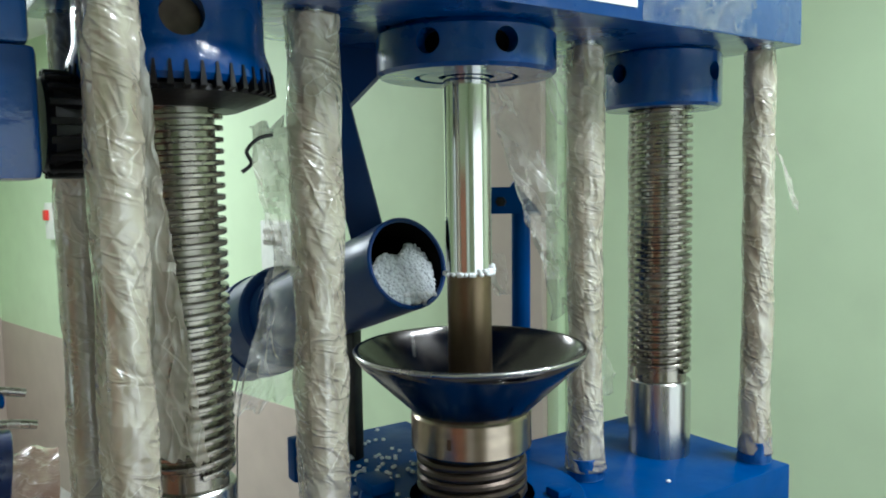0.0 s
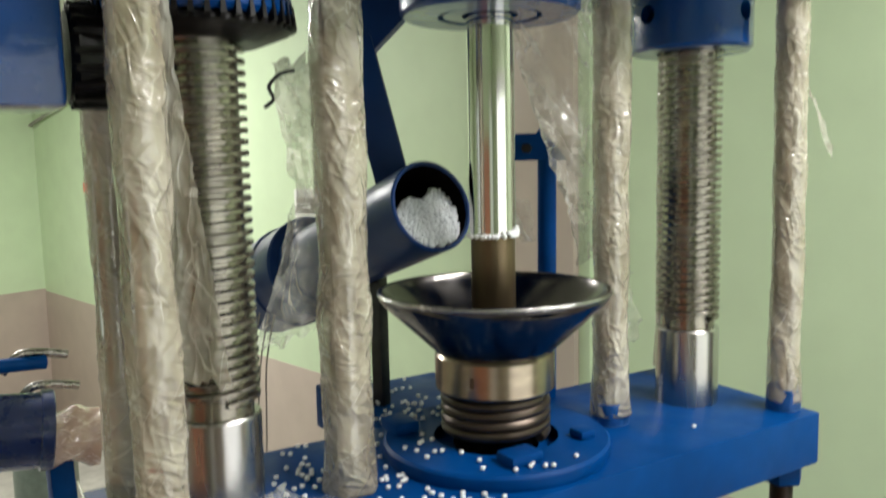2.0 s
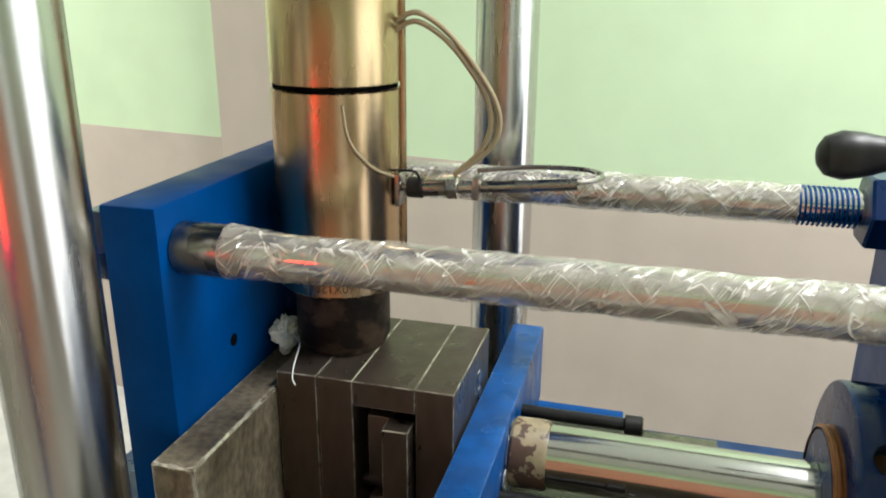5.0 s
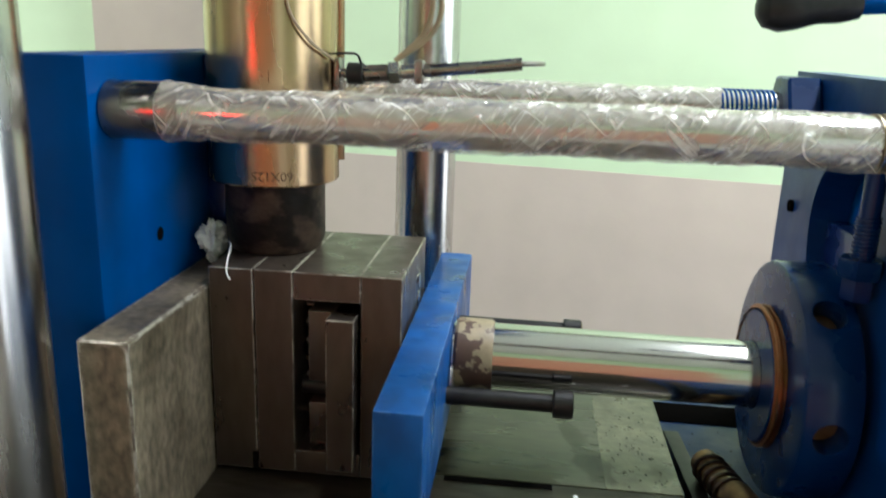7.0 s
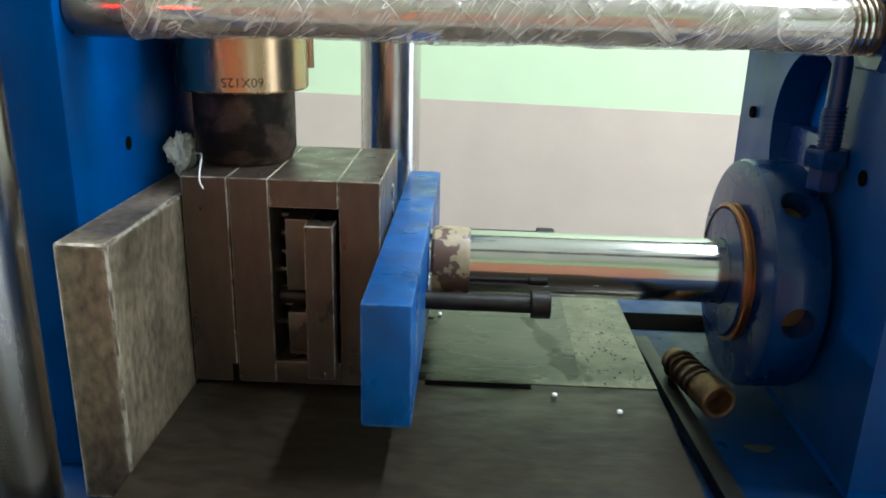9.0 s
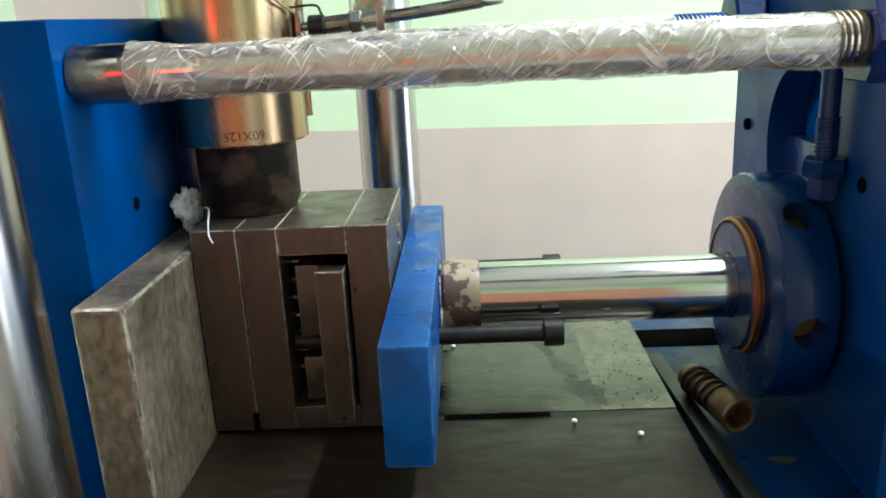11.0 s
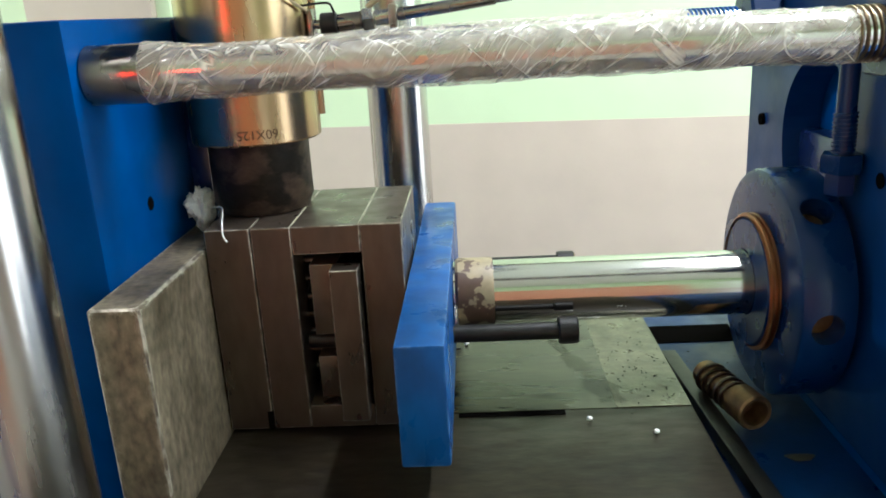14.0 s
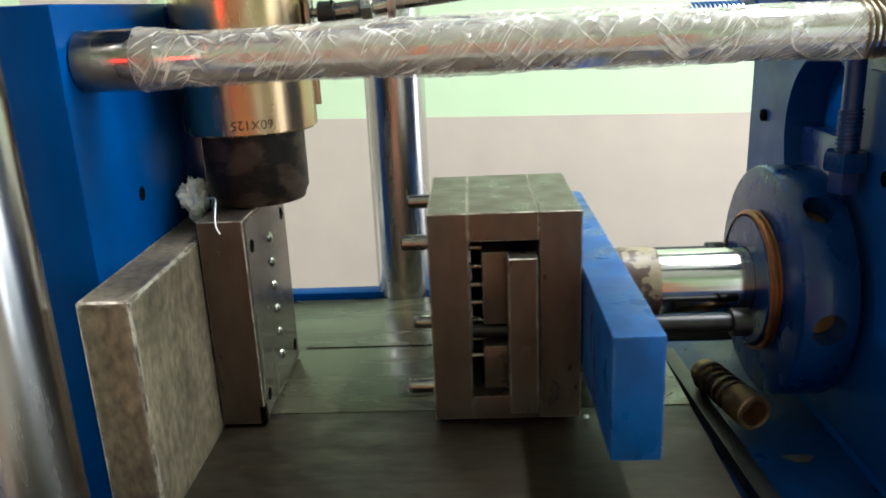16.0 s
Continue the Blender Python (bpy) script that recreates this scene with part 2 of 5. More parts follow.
BEIGE_CABLE = material("beige_glass_braid", (0.34, 0.265, 0.16), 0.6)
WHITE_CABLE = material("white_cable", (0.75, 0.7, 0.58), 0.5)
# colour of the added panel that gives chrome its salmon bands
TERRACOTTA = material("terracotta_paint", (0.6, 0.26, 0.16), 0.5, grain=0.1, stain=0.2)
GLOW = material("fluorescent_glow", (0.93, 1.0, 0.95), emission=7.0)
RAG = material("white_cotton_rag", (0.8, 0.8, 0.78), 0.9, grain=0.1, grain_scale=90, bump=0.4)
GREEN_TANK = material("grey_green_tank", (0.2, 0.25, 0.22), 0.4, grain=0.1)


def film_material(name, tint, pale, low, high, slants, bump=0.5, size=1.0, strokes=1.0, veil=0.5, bend=0.35):
    """Crumpled packing film laid out in metres over its sheet: glossy facets, slanting folds, pale crease lines (opacity low to high)."""
    m = bpy.data.materials.new(name)
    m.use_nodes = True
    nt = m.node_tree
    b = nt.nodes["Principled BSDF"]
    b.inputs["Roughness"].default_value = 0.12
    b.inputs["Specular IOR Level"].default_value = 0.9
    b.inputs["Coat Weight"].default_value = 1.0
    b.inputs["Coat Roughness"].default_value = 0.04
    uv = nt.nodes.new("ShaderNodeUVMap")

    def math_node(kind, a, c=None, third=None, clamp=False):
        n = nt.nodes.new("ShaderNodeMath")
        n.operation, n.use_clamp = kind, clamp
        for sock, v in zip(n.inputs, (a, c, third)):
            if v is None:
                continue
            if isinstance(v, (int, float)):
                sock.default_value = v
            else:
                nt.links.new(v, sock)
        return n.outputs[0]

    def placed(slant, stretch, shift):
        mp = nt.nodes.new("ShaderNodeMapping")
        mp.vector_type = "TEXTURE"
        mp.inputs["Location"].default_value = (shift, shift * 0.7, 0)
        mp.inputs["Rotation"].default_value = (0, 0, slant)
        mp.inputs["Scale"].default_value = (1, stretch, 1)
        nt.links.new(uv.outputs["UV"], mp.inputs["Vector"])
        return mp.outputs["Vector"]

    def noise_at(scale, detail, slant=0.0, stretch=1.0, shift=0.0, warp=0.0):
        n = nt.nodes.new("ShaderNodeTexNoise")
        n.inputs["Scale"].default_value, n.inputs["Detail"].default_value = scale * size, detail
        n.inputs["Distortion"].default_value = warp
        nt.links.new(placed(slant, stretch, shift), n.inputs["Vector"])
        return n.outputs["Fac"]

    def ramp(value, lo, hi, top=1.0):
        n = nt.nodes.new("ShaderNodeMapRange")
        n.interpolation_type = "SMOOTHSTEP"
        n.inputs["From Min"].default_value, n.inputs["From Max"].default_value = lo, hi
        n.inputs["To Max"].default_value = top
        nt.links.new(value, n.inputs["Value"])
        return n.outputs["Result"]

    crease, relief = None, None
    for k, slant in enumerate(slants):
        raw = noise_at((48, 34, 70, 40)[k % 4], 1.5, slant, ((3.2, 2.6, 3.0, 4.5) if bend else (7.0, 5.0, 9.0, 6.0))[k % 4], 1.3 * k, bend)
        fold = math_node("ABSOLUTE", math_node("SUBTRACT", raw, 0.5))
        here = ramp(noise_at(26, 1.5, slant, 1.6, 3.1 + k), 0.46, 0.62)
        stroke = math_node("MULTIPLY", ramp(fold, 0.016, 0.002), here)
        crease = stroke if crease is None else math_node("MAXIMUM", crease, stroke)
        wide = math_node("MULTIPLY", ramp(fold, 0.13, 0.0), ramp(noise_at(20, 1.5, slant, 1.3, 7.7 + k), 0.34, 0.6))
        relief = wide if relief is None else math_node("ADD", relief, wide)
    cell = nt.nodes.new("ShaderNodeTexVoronoi")
    cell.inputs["Scale"].default_value = 52 * size
    nt.links.new(placed(slants[0], 2.0, 0.4), cell.inputs["Vector"])
    relief = math_node("MULTIPLY_ADD", cell.outputs["Distance"], 0.8, relief)
    bp = nt.nodes.new("ShaderNodeBump")
    bp.inputs["Strength"].default_value, bp.inputs["Distance"].default_value = bump, 0.0026
    nt.links.new(relief, bp.inputs["Height"])
    nt.links.new(bp.outputs["Normal"], b.inputs["Normal"])
    nt.links.new(bp.outputs["Normal"], b.inputs["Coat Normal"])
    cloud = ramp(noise_at(17, 2, slants[0], 2.0, 5.0), 0.3, 0.7, veil)
    both = math_node("MULTIPLY_ADD", crease, 0.6 * strokes, cloud, True)
    col = nt.nodes.new("ShaderNodeMix")
    col.data_type = "RGBA"
    col.inputs["A"].default_value, col.inputs["B"].default_value = (*tint, 1), (*pale, 1)
    nt.links.new(both, col.inputs["Factor"])
    nt.links.new(col.outputs["Result"], b.inputs["Base Color"])
    mr = nt.nodes.new("ShaderNodeMapRange")
    mr.inputs["To Min"].default_value, mr.inputs["To Max"].default_value = low, high
    nt.links.new(both, mr.inputs["Value"])
    nt.links.new(mr.outputs["Result"], b.inputs["Alpha"])
    return m


FILM = film_material("wrinkled_packing_film", (0.54, 0.45, 0.33), (0.88, 0.83, 0.72), 0.5, 0.96, (0.35, -0.7, 1.2), 0.58, 1.2, 0.55, 0.45)
FILM_TIGHT = film_material("tight_packing_film", (0.62, 0.55, 0.46), (0.95, 0.92, 0.86), 0.22, 1.0, (0.75, -0.7, 0.95, 0.55), 0.6, 1.6, 1.2, 0.34, 0.0)
FILM_LOOSE = film_material("loose_packing_film", (0.66, 0.62, 0.52), (0.88, 0.85, 0.76), 0.42, 0.9, (0.5, -0.5, 0.15), 0.6, 0.8)
FILM_CLEAR = film_material("clear_packing_film", (0.7, 0.68, 0.6), (0.86, 0.84, 0.78), 0.14, 0.7, (0.4, -0.6), 0.5, 0.8)
FILM_CLING = film_material("clinging_clear_film", (0.4, 0.45, 0.5), (0.8, 0.82, 0.82), 0.05, 0.55, (0.9, -0.9), 0.9, 1.3)
FILM_PINK = film_material("pinkish_bubble_film", (0.5, 0.3, 0.24), (0.85, 0.68, 0.6), 0.85, 1.0, (0.6, -0.5, 0.2), 0.7, 0.7)

TURN = radians(-22.0)


def U(u, v, z=0.0):
    """From the injection head's own axes (across, along) into the room."""
    c, s = math.cos(TURN), math.sin(TURN)
    return Vector((c * u - s * v, s * u + c * v, z))


def part(name, bm, mat, parent=None, label="", smooth=True, angle=35):
    mesh = bpy.data.meshes.new(name)
    bmesh.ops.recalc_face_normals(bm, faces=bm.faces)
    if smooth:
        for f in bm.faces:
            f.smooth = True
        for e in bm.edges:
            if len(e.link_faces) == 2 and e.calc_face_angle(0) > radians(angle):
                e.smooth = False
    bm.to_mesh(mesh)
    bm.free()
    for m in mat if isinstance(mat, (list, tuple)) else (mat,):
        mesh.materials.append(m)
    ob = new(name, mesh)
    if parent:
        ob.parent = parent
    if label:
        ob["label"] = label
    return ob


def worn(ob):
    """Bare bright metal along the bevelled edges of a block."""
    ob.data.materials.append(WORN_EDGE)
    for p in ob.data.polygons:
        if max(abs(c) for c in p.normal) < 0.99:
            p.material_index = 1
    return ob


def thing(name, label, category, m=None, group="", kind=""):
    ob = new(name)
    ob.empty_display_size = 0.05
    if m is not None:
        ob.matrix_basis = m
    return tagged(ob, label, category, group, kind)


def merged(*meshes):
    out = bmesh.new()
    for bm in meshes:
        tmp = bpy.data.meshes.new("tmp")
        bm.to_mesh(tmp)
        out.from_mesh(tmp)
        bpy.data.meshes.remove(tmp)
        bm.free()
    return out


def box(x0, x1, y0, y1, z0, z1, bevel=0.002, segments=2):
    bm = bmesh.new()
    bmesh.ops.create_cube(bm, size=1)
    bmesh.ops.transform(bm, matrix=Matrix.Translation(((x0 + x1) / 2, (y0 + y1) / 2, (z0 + z1) / 2)) @ Matrix.Diagonal((x1 - x0, y1 - y0, z1 - z0, 1)), verts=bm.verts)
    if bevel:
        bmesh.ops.bevel(bm, geom=bm.edges[:], offset=bevel, segments=segments, affect="EDGES", profile=0.6)
    return bm


def moved(bm, m):
    bmesh.ops.transform(bm, matrix=m, verts=bm.verts)
    return bm


def along(p0, p1):
    """A pose at p0 whose z runs to p1."""
    p0, p1 = Vector(p0), Vector(p1)
    return Matrix.Translation(p0) @ (p1 - p0).to_track_quat("Z", "Y").to_matrix().to_4x4()


def lathe(profile, seg=48, cap=True):
    """Turned about z: profile is (radius, height) from one end to the other."""
    bm = bmesh.new()
    rings = []
    for r, z in profile:
        if r < 1e-6:
            rings.append([bm.verts.new((0, 0, z))])
        else:
            rings.append([bm.verts.new((r * math.cos(2 * math.pi * i / seg), r * math.sin(2 * math.pi * i / seg), z)) for i in range(seg)])
    for a, b in zip(rings, rings[1:]):
        for i in range(seg):
            j = (i + 1) % seg
            if len(a) == 1 and len(b) > 1:
                bm.faces.new((a[0], b[i], b[j]))
            elif len(b) == 1 and len(a) > 1:
                bm.faces.new((a[i], a[j], b[0]))
            elif len(a) > 1:
                bm.faces.new((a[i], a[j], b[j], b[i]))
    if cap:
        for ring in (rings[0], rings[-1]):
            if len(ring) > 2:
                bm.faces.new(ring)
    return bm


def rod(p0, p1, r, seg=32, chamfer=0.001):
    n = (Vector(p1) - Vector(p0)).length
    return moved(lathe([(r - chamfer, 0), (r, chamfer), (r, n - chamfer), (r - chamfer, n)], seg), along(p0, p1))


def pipe(points, r, seg=10, closed=False, smooth_steps=6):
    """A round hose along a Catmull-Rom line through the points."""
    pts = [Vector(p) for p in points]
    line = []
    n = len(pts)
    for i in range(n - 1):
        a, b, c, d = pts[max(i - 1, 0)], pts[i], pts[i + 1], pts[min(i + 2, n - 1)]
        for k in range(smooth_steps):
            t = k / smooth_steps
            line.append(0.5 * ((2 * b) + (c - a) * t + (2 * a - 5 * b + 4 * c - d) * t * t + (3 * b - a - 3 * c + d) * t ** 3))
    line.append(pts[-1])
    bm = bmesh.new()
    rings = []
    side = Vector((0.31, 0.52, 0.79))
    for i, p in enumerate(line):
        d = (line[min(i + 1, len(line) - 1)] - line[max(i - 1, 0)]).normalized()
        side = (side - d * side.dot(d)).normalized()
        up = d.cross(side)
        rings.append([bm.verts.new(p + r * (math.cos(2 * math.pi * k / seg) * side + math.sin(2 * math.pi * k / seg) * up)) for k in range(seg)])
    for a, b in zip(rings, rings[1:]):
        for k in range(seg):
            bm.faces.new((a[k], a[(k + 1) % seg], b[(k + 1) % seg], b[k]))
    bm.faces.new(rings[0])
    bm.faces.new(rings[-1])
    return bm


def screw_thread(r_out, r_in, z0, z1, pitch, seg=40):
    """A square-cut helical thread about z."""
    bm = bmesh.new()
    prof = [(r_in, 0.0), (r_in, 0.42), (r_out - 0.0009, 0.46), (r_out, 0.55), (r_out, 0.82), (r_out - 0.0009, 0.92), (r_in, 0.97)]
    steps = [(r, (k + f) * pitch) for k in range(int((z1 - z0) / pitch)) for r, f in prof]
    cols = []
    for i in range(seg + 1):
        a = 2 * math.pi * i / seg
        cols.append([bm.verts.new((r * math.cos(a), r * math.sin(a), z0 + h + pitch * i / seg)) for r, h in steps])
    for a, b in zip(cols, cols[1:]):
        for j in range(len(steps) - 1):
            bm.faces.new((a[j], b[j], b[j + 1], a[j + 1]))
    return bm


def drilled(ob, cutters):
    """Cuts the cutter meshes out of a part, for good."""
    tool = new("tool", bpy.data.meshes.new("tool"))
    bm = merged(*cutters)
    bmesh.ops.recalc_face_normals(bm, faces=bm.faces)
    bm.to_mesh(tool.data)
    bm.free()
    parent, basis = ob.parent, ob.matrix_basis.copy()
    ob.parent, ob.matrix_basis = None, Matrix.Identity(4)
    mod = ob.modifiers.new("cut", "BOOLEAN")
    mod.operation, mod.solver, mod.object = "DIFFERENCE", "EXACT", tool
    deps = bpy.context.evaluated_depsgraph_get()
    mesh = bpy.data.meshes.new_from_object(ob.evaluated_get(deps))
    ob.modifiers.clear()
    mesh.name = ob.data.name
    ob.data = mesh
    ob.parent, ob.matrix_basis = parent, basis
    bpy.data.objects.remove(tool)
    for p in mesh.polygons:
        p.use_smooth = True
    bm = bmesh.new()
    bm.from_mesh(mesh)
    for e in bm.edges:
        e.smooth = not (len(e.link_faces) == 2 and e.calc_face_angle(0) > radians(35))
    bm.to_mesh(mesh)
    bm.free()
    return ob


def ring_solid(profile, seg=64):
    """A closed turned ring."""
    bm = lathe([*profile, profile[0]], seg, False)
    bmesh.ops.remove_doubles(bm, verts=bm.verts, dist=1e-6)
    return bm


def hexagon(r, z0, z1):
    return lathe([(r * 0.94, z0), (r, z0 + 0.003), (r, z1 - 0.003), (r * 0.94, z1)], 6)


def wrapped(p0, p1, r, seed, lump=0.004, flare0=0.0, flare1=0.0, seg=72, fold=0.0007):
    """Film wound round a rod in overlapping spiral turns: broad lumps, and sharp slanting folds. The joint lies at the far side."""
    p0, p1 = Vector(p0), Vector(p1)
    n = (p1 - p0).length
    rows = max(int(n / 0.003), 8)
    bm = bmesh.new()
    rings = []
    for j in range(rows + 1):
        h = j / rows
        z = h * n
        ring = []
        for i in range(seg):
            a = 2 * math.pi * i / seg
            turn = a + z * 6
            big = 1.25 * noise.noise(Vector((math.cos(turn) * 0.9, math.sin(turn) * 0.9, z * 14 + seed * 7.7)))
            arc = a * r
            bend = 0.009 * noise.noise(Vector((arc * 40, z * 40, seed)))
            s1, s2 = (arc * 0.93 + z * 0.36 + bend), (z * 0.93 - arc * 0.36)
            f1 = (1 - abs(noise.noise(Vector((s1 * 120, s2 * 34, seed * 3.3)))) * 2.2)
            s3, s4 = (arc * 0.75 - z * 0.66 + bend), (z * 0.75 + arc * 0.66)
            f2 = (1 - abs(noise.noise(Vector((s3 * 85, s4 * 40, seed * 5.1 + 40)))) * 2.2)
            f3 = noise.noise(Vector((arc * 260, z * 160, seed)))
            d = lump * big + fold * (max(f1, 0) ** 2 + 0.8 * max(f2, 0) ** 2 + 0.25 * f3)
            rr = r + max(d, -0.6 * lump) + flare0 * max(0, 1 - h * 9) + flare1 * max(0, 1 - (1 - h) * 9)
            b = a + 2.3
            ring.append(bm.verts.new((rr * math.cos(b), rr * math.sin(b), z)))
        rings.append(ring)
    flat = bm.loops.layers.uv.new("UVMap")
    step, rise = 2 * math.pi * r / seg, n / rows
    for j in range(rows):
        a, b = rings[j], rings[j + 1]
        for i in range(seg):
            f = bm.faces.new((a[i], a[(i + 1) % seg], b[(i + 1) % seg], b[i]))
            for loop, (du, dv) in zip(f.loops, ((0, 0), (1, 0), (1, 1), (0, 1))):
                loop[flat].uv = ((i + du) * step + seed, (j + dv) * rise)
    bm.faces.new(rings[0])
    bm.faces.new(rings[-1])
    return moved(bm, along(p0, p1))


def sheet(corner, across, down, nx, ny, crumple, seed, taper=1.0, torn=0.0, thick=0.0006):
    """A crumpled hanging sheet of film with a ragged outline."""
    corner, across, down = Vector(corner), Vector(across), Vector(down)
    normal = across.cross(down).normalized()
    bm = bmesh.new()
    grid = []
    for j in range(ny + 1):
        row = []
        for i in range(nx + 1):
            s, t = i / nx, j / ny
            w = 1 + (taper - 1) * t ** 1.5
            edge = torn * (noise.noise(Vector((t * 6, seed, s * 2))) if i in (0, nx) else 0) + torn * (noise.noise(Vector((s * 7, seed + 3, 0))) if j in (0, ny) else 0)
            q = Vector((s * w * across.length * 30 + seed, t * down.length * 24, seed * 2.0))
            off = crumple * (noise.noise(q) + 0.6 * (1 - 2 * abs(noise.noise(q * 2.3))) + 0.35 * noise.noise(q * 5))
            row.append(bm.verts.new(corner + across * (s * w + edge) + down * (t + edge * 0.6) + normal * off * (0.25 + s)))
        grid.append(row)
    flat = bm.loops.layers.uv.new("UVMap")
    for j in range(ny):
        for i in range(nx):
            f = bm.faces.new((grid[j][i], grid[j][i + 1], grid[j + 1][i + 1], grid[j + 1][i]))
            for loop, (du, dv) in zip(f.loops, ((0, 0), (1, 0), (1, 1), (0, 1))):
                loop[flat].uv = ((i + du) / nx * across.length * max(taper, 1) + seed, (j + dv) / ny * down.length)
    bmesh.ops.solidify(bm, geom=bm.faces[:], thickness=thick)
    return bm


def plate_with_hole(outline, hole, x0, x1):
    """A plate in the y-z plane from x0 to x1: a closed outline with one closed hole of as many points."""
    bm = bmesh.new()
    sides = []
    for x in (x0, x1):
        o = [bm.verts.new((x, y, z)) for y, z in outline]
        h = [bm.verts.new((x, y, z)) for y, z in hole]
        n = len(o)
        for i in range(n):
            bm.faces.new((o[i], o[(i + 1) % n], h[(i + 1) % n], h[i]))
        sides.append((o, h))
    for k in (0, 1):
        a, b = sides[0][k], sides[1][k]
        n = len(a)
        for i in range(n):
            bm.faces.new((a[i], a[(i + 1) % n], b[(i + 1) % n], b[i]))
    return bm


# ---------------------------------------------------------------- the room
def room():
    slope = math.atan(-0.16)
    wall = new("wall_north")
    tagged(wall, "painted wall, pale green above a beige-brown dado", "wall", kind="structure")
    wall.matrix_basis = pose(0, 1.5, 0, 0, 0, math.degrees(slope))
    part("upper_wall", box(-6.5, 3.2, 0, 0.2, 0.832, 3.2, 0), WALL_GREEN, wall)
    part("dado", box(-6.5, 3.2, -0.003, 0.2, FLOOR, 0.832, 0.001), WALL_BROWN, wall, "beige-brown painted dado")
    part("pilaster", box(-1.1, -0.69, -0.07, -0.003, FLOOR, 3.2, 0.003), WALL_BROWN, wall, "beige-brown painted wall pilaster")
    part("pilaster_edge", box(-0.69, -0.645, -0.045, -0.003, FLOOR, 3.2, 0.003), WALL_GREEN, wall, "pale green strip beside the pilaster")
    for name, b in (("wall_west", (-6.2, -6.0, -3.2, 2.6)), ("wall_east", (2.6, 2.8, -3.2, 1.6)), ("wall_south", (-6.2, 2.8, -3.4, -3.2))):
        w = new(name)
        tagged(w, "painted wall, pale green above a beige-brown dado", "wall", kind="structure")
        x0, x1, y0, y1 = b
        part("upper_wall", box(x0, x1, y0, y1, 0.85, 3.2, 0), WALL_GREEN, w)
        part("dado", box(x0, x1, y0, y1, FLOOR, 0.85, 0), WALL_BROWN, w)
    # made-up double door, out of view, only there to reflect salmon in the chrome
    door = tagged(new("door_1"), "unseen terracotta door-shaped panel added for salmon reflections", "door", kind="structure")
    for x0, x1 in ((-0.83, 0.158), (0.162, 1.15)):
        leaf = part("leaf", box(x0, x1, -3.2, -3.16, FLOOR, 1.85, 0.004), TERRACOTTA, door)
        part("handle", rod((0.16 + (0.05 if x0 > 0 else -0.05), -3.13, 0.7), (0.16 + (0.05 if x0 > 0 else -0.05), -3.13, 0.85), 0.012, 16), STEEL, leaf, "steel pull handle")
    part("frame", merged(box(-0.9, -0.83, -3.2, -3.14, FLOOR, 1.92, 0.003), box(1.15, 1.22, -3.2, -3.14, FLOOR, 1.92, 0.003), box(-0.83, 1.15, -3.2, -3.14, 1.851, 1.92, 0.003)), TERRACOTTA, door)
    way = tagged(new("door_2"), "open doorway with a painted frame letting in daylight", "door", kind="structure")
    part("frame", merged(box(1.43, 1.5, -3.2, -3.12, FLOOR, 2.2, 0.003), box(2.3, 2.37, -3.2, -3.12, FLOOR, 2.2, 0.003), box(1.5, 2.3, -3.2, -3.12, 2.13, 2.2, 0.003)), PLASTIC, way)
    # frame made up to house the east fill, outside the view
    east = tagged(new("door_3"), "unseen doorway frame added round the east fill light", "door", kind="structure")
    part("frame", merged(box(2.52, 2.6, -1.49, -1.42, FLOOR, 2.19, 0.003), box(2.52, 2.6, 0.72, 0.79, FLOOR, 2.19, 0.003), box(2.52, 2.6, -1.42, 0.72, 2.12, 2.19, 0.003)), PLASTIC, east)
    win = tagged(new("window_1"), "window with a painted frame letting in daylight", "window", kind="structure")
    part("frame", merged(box(-3.02, -2.95, -3.2, -3.12, 0.68, 2.22, 0.003), box(-1.65, -1.58, -3.2, -3.12, 0.68, 2.22, 0.003), box(-2.95, -1.65, -3.2, -3.12, 2.15, 2.22, 0.003), box(-2.95, -1.65, -3.2, -3.12, 0.68, 0.75, 0.003)), PLASTIC, win)
    tagged(part("floor", box(-6.5, 3.2, -3.6, 2.8, FLOOR - 0.1, FLOOR, 0), FLOOR_MAT), "light grey cement floor", "floor", kind="structure")
    tagged(part("ceiling", box(-6.5, 3.2, -3.6, 2.8, 2.92, 3.02, 0), CEILING), "plain white painted ceiling", "ceiling", kind="structure")
    for x, y, turn in TUBES:
        lamp = thing("ceiling_light", "fluorescent tube light fixed to the ceiling", "ceiling light", pose(x, y, 2.92, 0, 0, turn), "ceiling tube lights")
        part("housing", box(-0.64, 0.64, -0.05, 0.05, -0.05, 0.0, 0.006), PLASTIC, lamp)
        part("tube", rod((-0.6, 0, -0.072), (0.6, 0, -0.072), 0.014, 16), GLOW, lamp, "glowing white tube")


room()


def wall_point(x, z, off=0.0):
    """A place on the north wall, off metres in front of it."""
    return Vector((x + 0.148 * -off, 1.5 - 0.16 * x - 0.987 * off, z))


